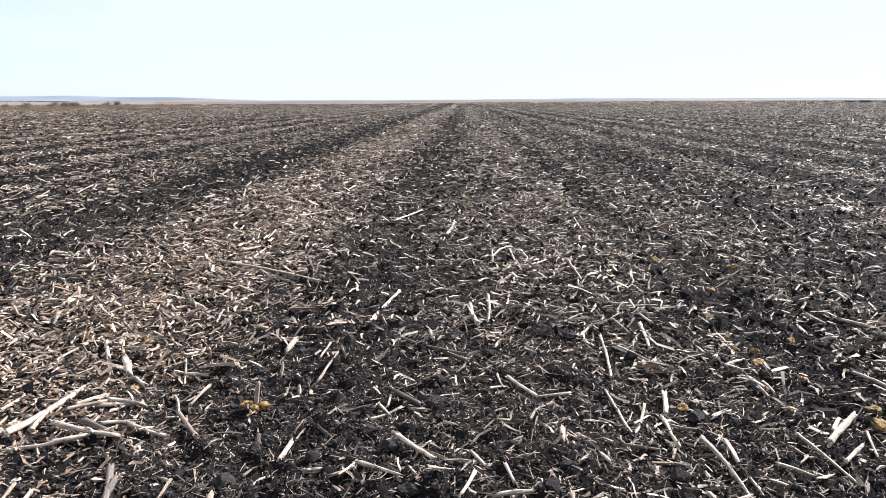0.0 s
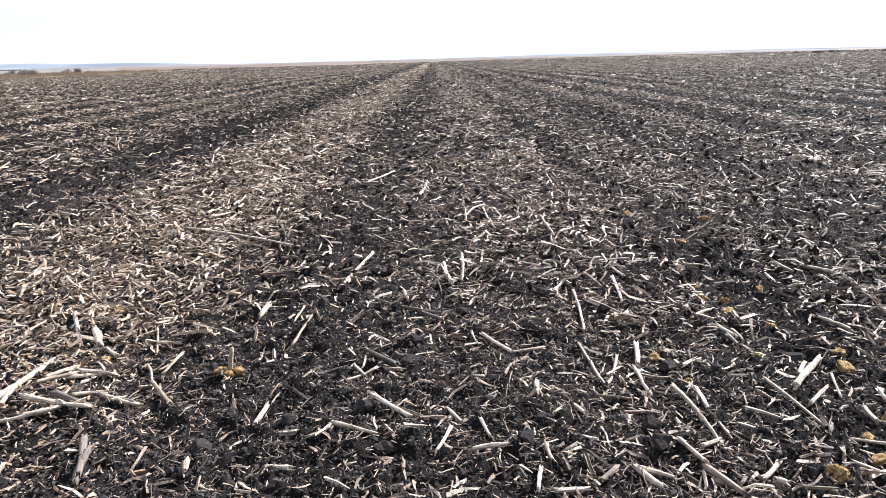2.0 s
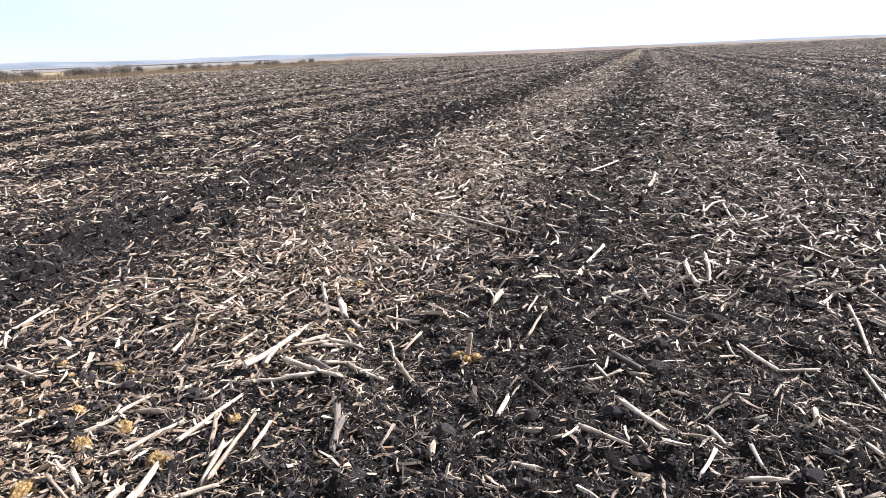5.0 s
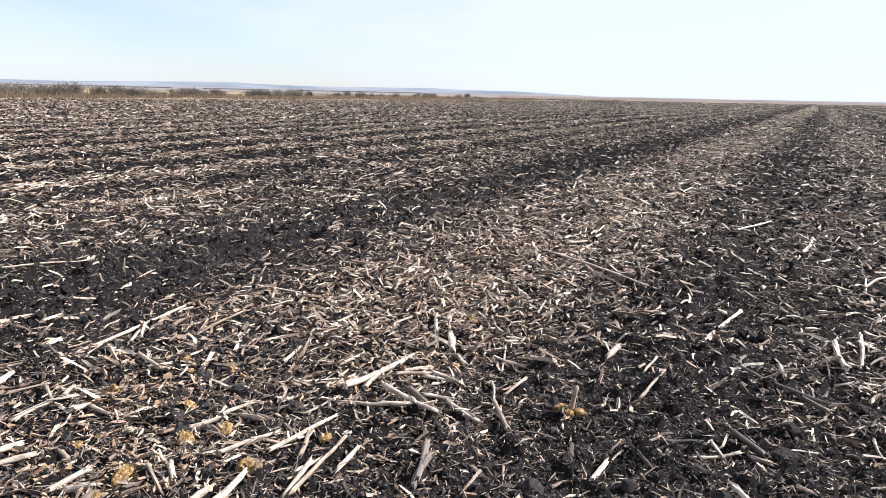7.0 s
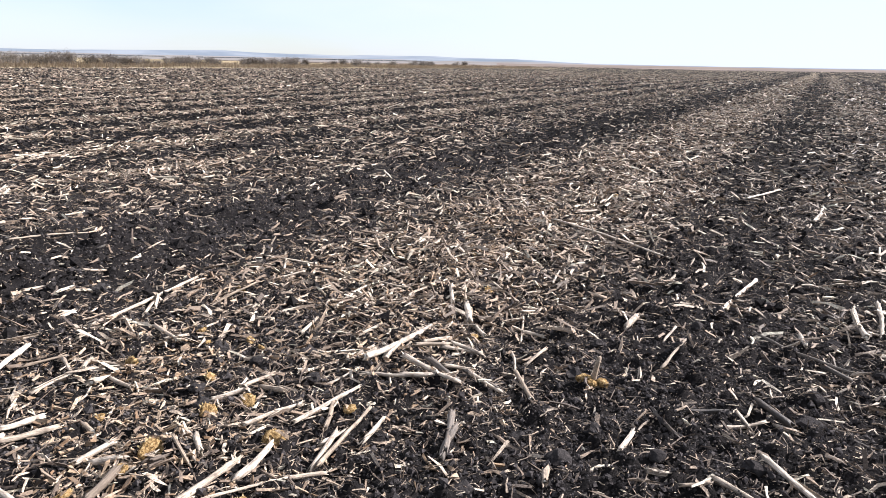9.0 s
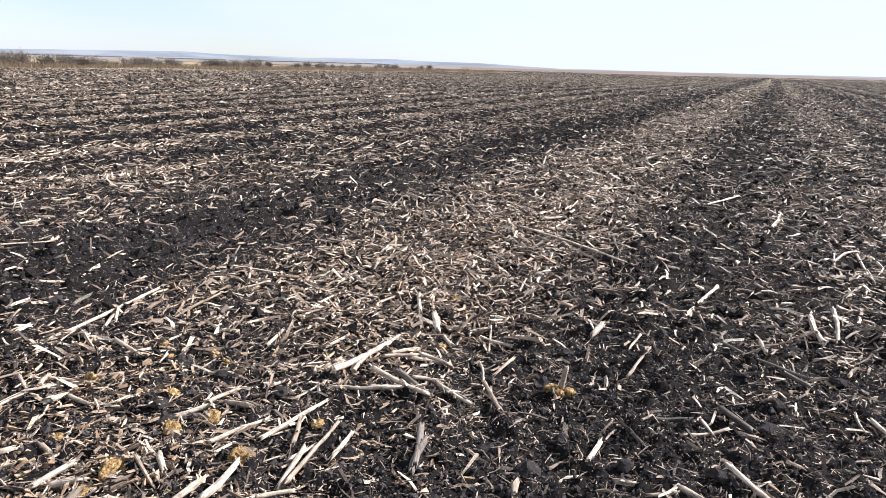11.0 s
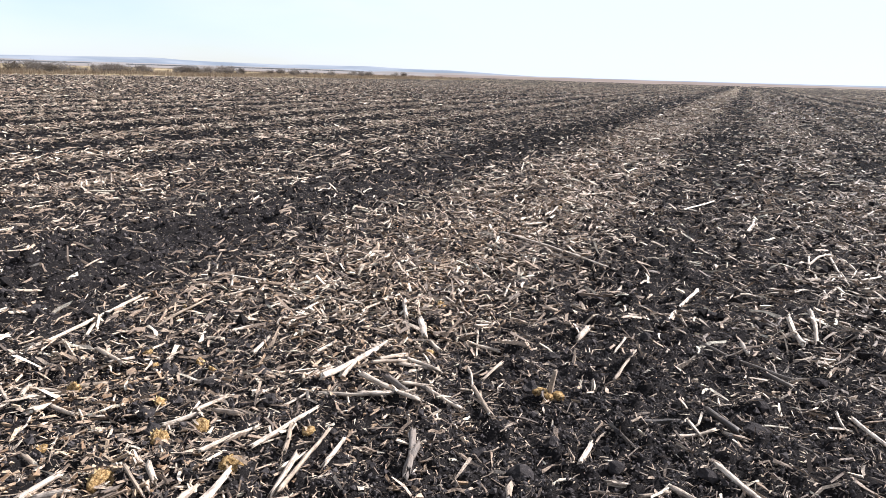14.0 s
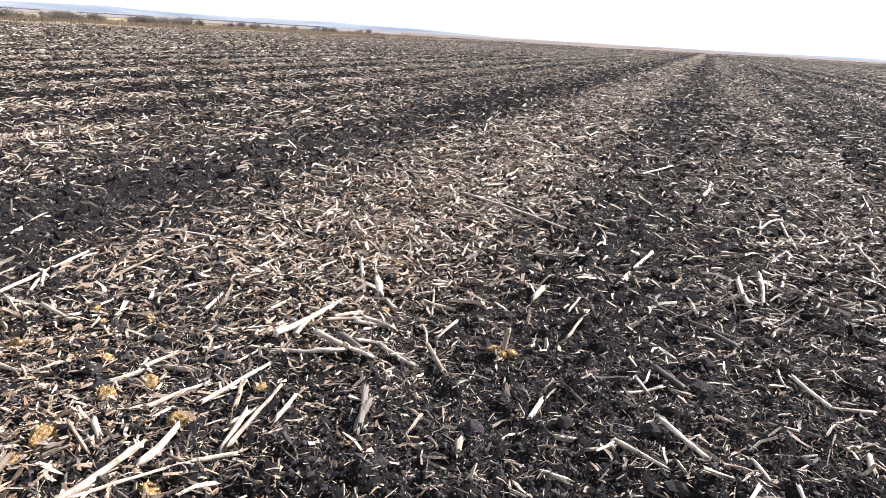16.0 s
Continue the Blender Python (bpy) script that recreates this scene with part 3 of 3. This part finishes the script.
STALKS += [
    (-3.5, 2, 70, 0.21, 2), (-3.34, 2.02, -24, 0.24, 2.5), (-3.29, 2.09, 134, 0.2, 3), (-3.17, 2.11, 64, 0.18, 3), (-3.24, 2.15, 27, 0.17, 2.4),
    (-3.12, 2.28, 32, 0.17, 2.6), (-3.22, 2.5, -14, 0.27, 3), (-3.15, 2.52, 71, 0.12, 2), (-3.65, 2.75, 126, 0.24, 3), (-2.41, 2.36, 83, 0.19, 3),
    (-2.05, 3.03, 88, 0.63, 3.8), (-2.02, 2.94, 100, 0.26, 2.6), (-1.91, 3.16, 62, 0.18, 2.8), (-1.84, 2.68, 28, 0.33, 3.4), (-2.19, 2.87, 70, 0.17, 2.4),
    (-2.15, 2.83, 67, 0.16, 2), (-2.19, 2.77, 124, 0.2, 2), (-2.09, 2.58, 67, 0.19, 1.6),
]
STALKS += [
    (-2.27, 2.64, 72, 0.2, 1.8), (-2.13, 2.15, 79, 0.32, 2.6), (-1.96, 2.3, 79, 0.38, 2.8), (-1.91, 2.25, 116, 0.19, 2.6), (-1.77, 2.17, 95, 0.42, 2.6),
    (-1.69, 2.25, 96, 0.19, 3), (-1.76, 1.9, 51, 0.16, 2.4), (-1.8, 2.07, 103, 0.25, 3), (-1.81, 2.15, 74, 0.13, 2.4), (-1.96, 1.85, 88, 0.2, 3.6),
    (-2.22, 1.63, 89, 0.09, 4), (-2.55, 1.6, 80, 0.18, 3), (-2.46, 1.59, 23, 0.14, 3.4), (-2.88, 1.54, 62, 0.21, 3), (-3.31, 1.72, 91, 0.13, 3),
    (-3.24, 1.87, 75, 0.17, 2.6), (-3.03, 1.6, 84, 0.18, 3), (-3.07, 1.99, 91, 0.1, 4),
]
STALKS += [
    (-2.21, 1.81, -35, 0.13, 3), (-2.21, 1.73, -22, 0.19, 2), (-2.24, 1.79, -33, 0.29, 1.6), (-2.98, 2.04, -3, 0.16, 3), (-2.64, 3.01, 94, 0.16, 3),
    (-3.43, 3.77, 54, 0.18, 2.4), (-4.6, 3.04, 77, 0.15, 3), (-3.96, 2.44, 115, 0.14, 2.6), (-5.73, 3.48, 69, 0.66, 2), (-2.75, 3.5, 108, 0.38, 2),
    (-2.74, 3.57, 102, 0.41, 2), (-2.91, 3.15, 53, 0.14, 3), (-2.35, 3.57, 86, 0.21, 2.5), (-1.89, 3.09, 46, 0.2, 2.6), (-1.73, 2.79, -12, 0.35, 3.6),
    (-1.48, 2.88, -17, 0.23, 3), (-1.67, 5.88, -25, 0.55, 2.6), (-1.66, 4.49, 70, 0.16, 5),
]
STALKS += [
    (-2.14, 4.01, 114, 0.4, 2.4), (-3.63, 3.98, -159, 0.36, 2), (0.43, 6.76, 71, 0.71, 2.6), (0.54, 6.47, -87, 0.79, 2.2), (0.41, 5.77, 72, 0.52, 2.4),
    (0.78, 6.44, 52, 0.27, 2.2), (1.04, 5.93, -92, 0.89, 2.6), (1, 5.37, -12, 0.54, 2.4), (-1.71, 5.86, -28, 1.32, 2.6), (-2.06, 6.6, 90, 0.7, 3),
    (-0.7, 9.06, 67, 0.83, 3.2), (-2.02, 9.25, 63, 0.73, 3.4), (-0.11, 8.02, 83, 0.8, 4), (-3.83, 1.79, 120, 0.25, 3.5), (-4.01, 1.95, 82, 0.23, 2.5),
    (-3.48, 1.59, 89, 0.11, 3), (-3.01, 1.4, 78, 0.21, 2.5), (-2.29, 1.45, 100, 0.17, 3.6),
]
STALKS += [
    (-2.02, 1.64, 89, 0.37, 3.2), (-1.88, 1.67, 60, 0.43, 2.4), (-2.57, 1.28, -6, 0.19, 3), (-3.16, 1.4, 124, 0.15, 3.2), (-3.22, 1.43, 77, 0.07, 2.6),
    (-2.16, 6.82, 61, 0.3, 3),
]
DARK_STALKS = []
DARK_STALKS += [
    (-1.5, 2.89, -15, 0.23, 2.6), (-1.68, 2.85, -30, 0.3, 4), (-1.41, 2.38, -67, 0.31, 4), (-1.37, 2.3, -78, 0.21, 4), (-0.66, 2.92, -49, 0.19, 4),
    (-0.52, 3.14, 18, 0.18, 3), (-0.25, 3.26, -28, 0.17, 4), (0, 3.86, -39, 0.17, 3), (-0.19, 4, -40, 0.61, 1.8),
]
HEADS = []
HEADS += [
    (-2.57, 4.96, 3.5), (-2.02, 4.09, 4), (-1.79, 3.4, 4), (1.16, 3.2, 4), (0.85, 2.25, 3.5),
    (1.83, 4.74, 5), (1.8, 4.35, 4), (1.8, 4.16, 4.5), (1.92, 4.15, 5), (1.84, 3.89, 5),
    (1.99, 3.68, 5.5), (1.7, 3.18, 4), (2.17, 3.26, 4.5), (2.06, 3.02, 6), (2.15, 2.71, 4.5),
    (1.97, 2.56, 5), (1.96, 2.49, 5), (1.8, 2.39, 5), (1.9, 2.38, 5.5), (1.74, 2.24, 5),
    (1.5, 2.13, 6), (2.25, 4.34, 4), (1.25, 2.95, 3), (-3.13, 2.21, 5.5), (-2.64, 2.28, 4.5),
    (-2.42, 2.05, 5), (-2.32, 2.19, 4.5), (-2, 2.01, 6), (-2.33, 1.7, 7), (-3.01, 2.58, 4),
]
HEADS += [
    (-3.13, 2.67, 3.5), (-3.52, 3.34, 3), (-3.43, 3.29, 3), (-1.86, 2.32, 3.5), (-2.83, 1.82, 3.5),
    (-2.31, 1.54, 4), (-2.83, 2.74, 3.5), (-2.7, 2.69, 3.5), (-2.51, 4.85, 4), (-2.41, 1.38, 5),
    (-1.81, 1.65, 5), (-2.2, 7.93, 6), (1.94, 6.53, 6), (2.55, 6.15, 6), (2.13, 5.54, 6),
    (2.53, 6.17, 5),
]
CLODS = []
CLODS += [
    (1.9, 3.2, 8), (1.21, 3.12, 7), (1.61, 3.76, 6), (-0.11, 3.29, 7), (-0.98, 2.48, 7),
    (-2.45, 2.76, 7), (-2.61, 2.57, 6), (-2.61, 2.17, 5), (-2.5, 2.09, 6), (-0.12, 3.27, 6),
    (2.04, 4.42, 6), (0.74, 4.22, 6), (0.4, 3, 5), (0.39, 2.41, 5), (-0.18, 2.39, 6),
    (-0.63, 2.66, 5), (-0.27, 2.53, 5), (0.96, 2.58, 6), (-0.92, 3.27, 4), (0.4, 3.3, 4),
    (1.46, 5.91, 6), (-1.15, 3.68, 5), (1.69, 3.26, 5), (-2.2, 2.5, 5), (-4.88, 4.1, 7),
    (-5.15, 3.04, 8), (-4.74, 4.29, 6), (-5.66, 4.52, 7), (-1.21, 2.12, 6),
]
BUSHES = []
BUSHES += [
    (-92, 51.6, 2.3), (-92, 53.4, 2.6), (-92, 55.6, 2.2), (-92, 57.5, 2.5), (-92, 60.8, 3.6),
    (-92, 63.7, 2.8), (-92, 64.9, 2.5), (-92, 67.8, 1.8), (-92, 70, 2), (-92, 72, 1.7),
    (-92, 75.3, 1.8), (-92, 79.7, 1.8), (-92, 81.6, 2.6), (-92, 83.5, 2.2), (-92, 88, 1.7),
    (-92, 93.6, 1.6), (-92, 102.5, 1.5), (-92, 109.9, 1.7), (-92, 118, 1.5), (-92, 128.1, 2.2),
    (-92, 131.4, 1.8), (-92, 141.9, 1.6), (-92, 157.5, 2.8), (-92, 161, 2.4), (-92, 170.4, 1.5),
    (-92, 188, 1.6), (-92, 208.7, 1.4),
]


def lay(root, x, y, heading, length, dia, label):
    z, pitch = settle(x, y, heading, length)
    root.matrix_basis = pose(x, y, z + dia * 0.42 + 0.008, random.Random(int(x * 977 + y * 131)).uniform(0, 360), pitch, heading)
    return tagged(root, label, "stalk", "broken stalks on the soil")


for k, (x, y, heading, length, d) in enumerate(STALKS):
    split = k % 5 == 3
    size_word = "long" if length > 0.4 else ("short" if length < 0.2 else "broken")
    lay(stalk(length, d / 122, 100 + k, split), x, y, heading, length, d / 122,
        f"{size_word} {'split' if split else 'round'} dry sunflower stalk lying on black soil")

# weathered stalks lying in shadow, both shown by the dark rind colour
for k, (x, y, heading, length, d) in enumerate(DARK_STALKS):
    lay(stalk(length, d / 122, 300 + k, k % 3 == 1, GREY_RIND), x, y, heading, length, d / 122, "dark weathered sunflower stalk, coloured as if shaded, half sunk in black soil")

# more broken lengths of the same crop, strewn between the ones above
rr = random.Random(5)
masters = [(stalk(l, d, 400 + k, k % 3 == 2), l, d, k % 3 == 2) for k, (l, d) in enumerate(((0.10, 0.024), (0.14, 0.02), (0.12, 0.028), (0.20, 0.022), (0.09, 0.018), (0.26, 0.02), (0.16, 0.026), (0.34, 0.018)))]
spots = scatter(150, 1.9, 9.5, 1.7)
for k, (x, y) in enumerate(spots):
    m, l, d, split = masters[k % len(masters)]
    heading = rr.uniform(0, 360)
    z, pitch = settle(x, y, heading, l)
    s = rr.uniform(0.8, 1.15)
    mat = pose(x, y, z + d * 0.4, rr.uniform(0, 360), pitch + rr.uniform(-8, 8), heading)
    ob = m if k < len(masters) else copy_thing(m, mat)
    if k < len(masters):
        ob.matrix_basis = mat
    tagged(ob, f"{'short' if l < 0.2 else 'broken'} {'split' if split else 'round'} dry sunflower stalk lying on black soil", "stalk", "broken stalks on the soil")


def flower_head(radius, seed):
    """A broken, seedless flower head: spongy disc with a sunken face, and its torn rim."""
    r = random.Random(seed)
    root = new("dry_sunflower")
    off = Vector((r.uniform(-9, 9), r.uniform(-9, 9), r.uniform(-9, 9)))
    bm = bmesh.new()
    bmesh.ops.create_icosphere(bm, subdivisions=3, radius=1)
    for v in bm.verts:
        p = v.co.copy()
        dish = max(0, p.z) ** 2 * 0.38 * math.exp(-(p.x ** 2 + p.y ** 2) * 1.2)
        k = 1 + 0.30 * noise.noise(p * 1.3 + off) + 0.24 * noise.noise(p * 4 + off) + 0.12 * noise.noise(p * 10 + off)
        v.co = Vector((p.x * k, p.y * k, (p.z * 0.62 - dish) * k)) * radius
    part("disc", bm, SPONGE, root)
    bm = bmesh.new()
    count = 15
    for k in range(count):
        a = 2 * math.pi * (k + r.uniform(-0.3, 0.3)) / count
        if r.random() < 0.3:
            continue
        c, s = math.cos(a), math.sin(a)
        w, out, up = radius * 0.2, radius * r.uniform(1.05, 1.4), radius * r.uniform(-0.2, 0.35)
        q = [Vector((c * radius * 0.85 - s * w, s * radius * 0.85 + c * w, -0.1 * radius)), Vector((c * radius * 0.85 + s * w, s * radius * 0.85 - c * w, -0.1 * radius)),
             Vector((c * out, s * out, up)), Vector((c * radius * 0.8, s * radius * 0.8, -0.35 * radius))]
        vs = [bm.verts.new(p) for p in q]
        for t in ((0, 1, 2), (1, 3, 2), (3, 0, 2), (0, 3, 1)):
            bm.faces.new([vs[i] for i in t])
    tagged(part("bract_rim", bm, BRACT, root, "dry yellow-brown bract tips", False), kind="stuff")
    return root


for k, (x, y, d) in enumerate(HEADS):
    rad_ = d / 100 * 0.74
    h = flower_head(rad_, 700 + k)
    q = random.Random(k)
    h.matrix_basis = pose(x, y, ground_at(x, y) + rad_ * 0.30, q.uniform(-50, 50), q.uniform(-50, 50), q.uniform(0, 360))
    tagged(h, f"{'large' if d > 5.2 else 'small' if d < 3.6 else 'broken'} yellow-brown dry sunflower head on the soil", "flower head", "sunflower heads on the soil")

# the stump that still stands, with torn yellow leaves of sponge round it
stump = new("stalk_stump")
bm = bmesh.new()
for k in range(6):
    u = k / 5
    for q in range(9):
        a = 2 * math.pi * q / 9
        rad_ = 0.012 * (1 + 0.1 * math.cos(4 * a)) * (1.15 - 0.25 * u)
        bm.verts.new((rad_ * math.cos(a) + 0.012 * u * u, rad_ * math.sin(a), -0.03 + 0.17 * u + (0.012 * math.sin(3 * a) if k == 5 else 0)))
bm.verts.ensure_lookup_table()
for k in range(5):
    for q in range(9):
        a, b = k * 9 + q, k * 9 + (q + 1) % 9
        bm.faces.new([bm.verts[i] for i in (a, b, b + 9, a + 9)])
bm.faces.new([bm.verts[45 + q] for q in range(9)])
part("stem", bm, RIND, stump)
for k, (dx, dy, s) in enumerate(((-0.045, -0.01, 0.030), (0.04, -0.025, 0.026), (-0.01, -0.04, 0.020))):
    bm = crumb_template(60 + k, 3)
    for v in bm.verts:
        v.co = Vector((v.co.x * s * 1.2 + dx, v.co.y * s + dy, v.co.z * s * 0.75 + 0.02))
    part("torn_flake", bm, SPONGE, stump, "torn yellow spongy flake")
stump.matrix_basis = pose(-1.05, 3.20, ground_at(-1.05, 3.20), 4, 3, 20)
tagged(stump, "upright stalk stump with torn yellow flakes in soil", "stump")


def soil_clod(radius, seed):
    bm = crumb_template(seed, 2)
    off = Vector((seed * 1.7, seed * 0.6, 3.1))
    for v in bm.verts:
        p = v.co.copy()
        lump = 1 + 0.22 * noise.noise(p * 3.3 + off) + 0.20 * abs(noise.noise(p * 7.5 + off)) + 0.12 * noise.noise(p * 15 + off)
        v.co = p * radius * lump
        v.co.z *= 0.62
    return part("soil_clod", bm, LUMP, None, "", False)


for k, (x, y, d) in enumerate(CLODS):
    rad_ = d / 100 * 0.68
    c = soil_clod(rad_, 900 + k)
    c.matrix_basis = pose(x, y, ground_at(x, y) + rad_ * 0.25, 0, 0, 37 * k)
    tagged(c, f"{'large' if d > 5.5 else 'small'} crumbly black soil clod resting on the field", "soil clod", "soil clods")
clod_masters = [soil_clod(s, 950 + k) for k, s in enumerate((0.028, 0.038, 0.024, 0.045, 0.033, 0.022))]
spots = scatter(150, 1.9, 9.0, 1.4, share=lambda x, y: 0.15 + 0.85 * bare(x))
for k, (x, y) in enumerate(spots):
    m = clod_masters[k % 6]
    mat = pose(x, y, ground_at(x, y) + 0.008, rr.uniform(-30, 30), rr.uniform(-30, 30), rr.uniform(0, 360))
    c = m if k < 6 else copy_thing(m, mat)
    if k < 6:
        c.matrix_basis = mat
    tagged(c, "small crumbly black soil clod resting on the field", "soil clod", "soil clods")

# ---------------------------------------------------------------- the field's edge


def blades(name, n, xs, ys, tall, wide, label, mat):
    """Upright dry stems, three-sided and tapered."""
    v = np.array([(math.cos(a) * 0.5, math.sin(a) * 0.5, 0) for a in (0, 2.09, 4.19)] + [(math.cos(a) * 0.4, math.sin(a) * 0.4, 0.55) for a in (0, 2.09, 4.19)] + [(0, 0, 1)])
    f = np.array([(0, 1, 4), (0, 4, 3), (1, 2, 5), (1, 5, 4), (2, 0, 3), (2, 3, 5), (3, 4, 6), (4, 5, 6), (5, 3, 6)])
    x, y = rng.uniform(*xs, n), rng.uniform(*ys, n)
    clump = 0.65 + 0.9 * (vnoise(x / 2.5, y / 2.5, 71) + 0.4 * vnoise(x / 0.8, y / 0.8, 72))
    h = tall * np.clip(clump, 0.25, 1.4) * rng.uniform(0.6, 1.2, n)
    w = wide * rng.uniform(0.5, 1.5, n)
    p = np.repeat(v[None], n, 0) * np.stack([w, w, h], -1)[:, None]
    lean = rng.normal(0, 0.22, (n, 2)) * h[:, None]
    p[..., :2] += lean[:, None] * (v[:, 2] ** 2)[None, :, None]
    p += np.stack([x, y, np.full(n, -0.05)], -1)[:, None]
    ob = new(name, fill_mesh(name, p.reshape(-1, 3), (f[None] + (np.arange(n) * len(v))[:, None, None]).reshape(-1, 3), [mat]))
    return tagged(ob, label, "dry grass", kind="stuff")


blades("dry_grass_strip", 15000, (-93, -76), (10, 206), 0.85, 0.07, "tall tan dry grass along the field's edge", GRASS)
blades("dry_grass_meadow", 5000, (-135, -93), (10, 215), 0.7, 0.14, "tan dry grass on the meadow beyond the field", GRASS)


def bush(tall, wide, seed):
    """A leafless bush: stems that fork from the ground, and a cloud of fine twigs with gaps."""
    r = random.Random(seed)
    root = new("bush")
    tips = []
    bm = bmesh.new()

    def limb(a, b, ra, rb):
        d = (b - a).normalized()
        s = d.orthogonal().normalized()
        t = d.cross(s)
        lo = [bm.verts.new(a + (s * math.cos(q) + t * math.sin(q)) * ra) for q in (0, 2.09, 4.19)]
        hi = [bm.verts.new(b + (s * math.cos(q) + t * math.sin(q)) * rb) for q in (0, 2.09, 4.19)]
        for k in range(3):
            bm.faces.new((lo[k], lo[(k + 1) % 3], hi[(k + 1) % 3], hi[k]))

    for k in range(9):
        a = Vector((r.uniform(-0.15, 0.15) * wide, r.uniform(-0.15, 0.15) * wide, -0.1))
        b = Vector((r.uniform(-0.35, 0.35) * wide, r.uniform(-0.35, 0.35) * wide, tall * r.uniform(0.4, 0.6)))
        limb(a, b, 0.035, 0.02)
        for j in range(3):
            c = b + Vector((r.uniform(-0.25, 0.25) * wide, r.uniform(-0.25, 0.25) * wide, tall * r.uniform(0.1, 0.42)))
            limb(b, c, 0.02, 0.008)
            tips += [c, (b + c) / 2, b, a.lerp(b, 0.6), a.lerp(b, 0.3)]
    tagged(part("branchwork", bm, BARK, root), kind="stuff")
    bm = bmesh.new()
    for k in range(560):
        c = r.choice(tips) + Vector((r.gauss(0, 0.14) * wide, r.gauss(0, 0.14) * wide, r.gauss(-0.05, 0.11) * tall))
        c.z = max(0.1, c.z)
        d = Vector((r.gauss(0, 0.5), r.gauss(0, 0.5), r.uniform(0.3, 1))).normalized() * r.uniform(0.2, 0.5)
        s = d.orthogonal().normalized() * r.uniform(0.02, 0.05)
        t = d.cross(s).normalized() * s.length
        vs = [bm.verts.new(c + s), bm.verts.new(c - s * 0.5 + t), bm.verts.new(c - s * 0.5 - t), bm.verts.new(c + d)]
        for q in ((0, 1, 3), (1, 2, 3), (2, 0, 3)):
            bm.faces.new([vs[i] for i in q])
    tagged(part("twig_mass", bm, TWIG, root, "fine leafless brown twigs", False), kind="stuff")
    return root


kinds = [bush(2.0, 2.6, 30 + k) for k in range(5)]
rb = random.Random(9)
row = list(BUSHES)
for k in range(96):
    row.append((rb.uniform(-106, -94), 30 + 95 * (k / 96) ** 1.1 + (75 if k % 5 == 4 else 0) + rb.uniform(-2, 2), rb.uniform(1.9, 3.0)))
for k in range(46):
    row.append((rb.uniform(150, 235), 300 + rb.uniform(-12, 12), rb.uniform(1.0, 1.7)))
for k, (x, y, tall) in enumerate(row):
    s = min(tall, 2.8) / 3.0
    mat = pose(x, y, 0, 0, 0, rb.uniform(0, 360)) @ Matrix.Diagonal((s * rb.uniform(0.9, 1.3) * (1.9 if x > 0 else 1), s * rb.uniform(0.9, 1.3), s, 1))
    b = kinds[k % 5] if k < 5 else copy_thing(kinds[k % 5], mat)
    if k < 5:
        b.matrix_basis = mat
    tagged(b, f"{'tall' if tall > 2.4 else 'low'} leafless brown bush beyond the field's edge", "bush", "bushes along the field")

# ---------------------------------------------------------------- distance


def ridge(name, r0, a0, a1, low, high, seed, mat, label, depth=160):
    """A long low rise of land, with a near slope and a back."""
    ang = np.radians(np.linspace(a0, a1, 240))
    fade = np.clip(np.minimum(np.arange(240), 239 - np.arange(240)) / 30, 0, 1) if a1 - a0 < 359 else 1
    h = (low + (high - low) * (0.5 + vnoise(ang * 6, ang * 0, seed) + 0.4 * vnoise(ang * 25, ang * 0, seed + 1))) * fade
    rows_ = [(r0 - depth, -1 + 0 * h), (r0 - depth * 0.4, h * 0.7), (r0, h), (r0 + depth, -1 + 0 * h)]
    v = np.concatenate([np.stack([r * np.sin(ang), r * np.cos(ang), z], -1) for r, z in rows_])
    f = [(k * 240 + i, k * 240 + i + 1, (k + 1) * 240 + i + 1, (k + 1) * 240 + i) for k in range(3) for i in range(239)]
    return tagged(new(name, fill_mesh(name, v, np.array(f)[:, ::-1], [mat], None, True)), label, "hills", kind="structure")


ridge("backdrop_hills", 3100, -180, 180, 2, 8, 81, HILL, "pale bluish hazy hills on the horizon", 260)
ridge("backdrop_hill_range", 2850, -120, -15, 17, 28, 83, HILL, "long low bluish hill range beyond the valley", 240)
ridge("backdrop_rise", 1700, -85, -14, 2, 8, 85, PALE, "pale stubble rise across the valley", 300)
ridge("backdrop_rise_far", 2100, 14, 60, 0.6, 2.2, 87, PALE, "pale stubble rise behind the field", 300)


def tree_belt(name, r0, a0, a1, n, tall, label):
    """A far belt of trees: many small ragged crowns side by side."""
    a = np.radians(rng.uniform(a0, a1, n))
    keep = vnoise(np.degrees(a) / 3.5, 0 * a, 91) > -0.25
    a = a[keep]
    n = len(a)
    r = r0 + rng.uniform(-25, 25, n)
    s = tall * rng.uniform(0.5, 1.0, n)
    p = turned(cv[None] * s[:, None, None] * rng.uniform(0.5, 1.1, (n, 1, 3)), rng.uniform(0, 6.28, n), rng.uniform(0, 6.28, n), rng.uniform(0, 6.28, n))
    p += np.stack([r * np.sin(a), r * np.cos(a), 0.8 + 0.5 * s], -1)[:, None]
    ob = new(name, fill_mesh(name, p.reshape(-1, 3), (cf[None] + (np.arange(n) * len(cv))[:, None, None]).reshape(-1, 3), [BELT]))
    return tagged(ob, label, "tree belt", kind="stuff")


tree_belt("far_tree_belt", 1330, -82, -30, 3600, 1.2, "dark belt of bare trees far across the valley")
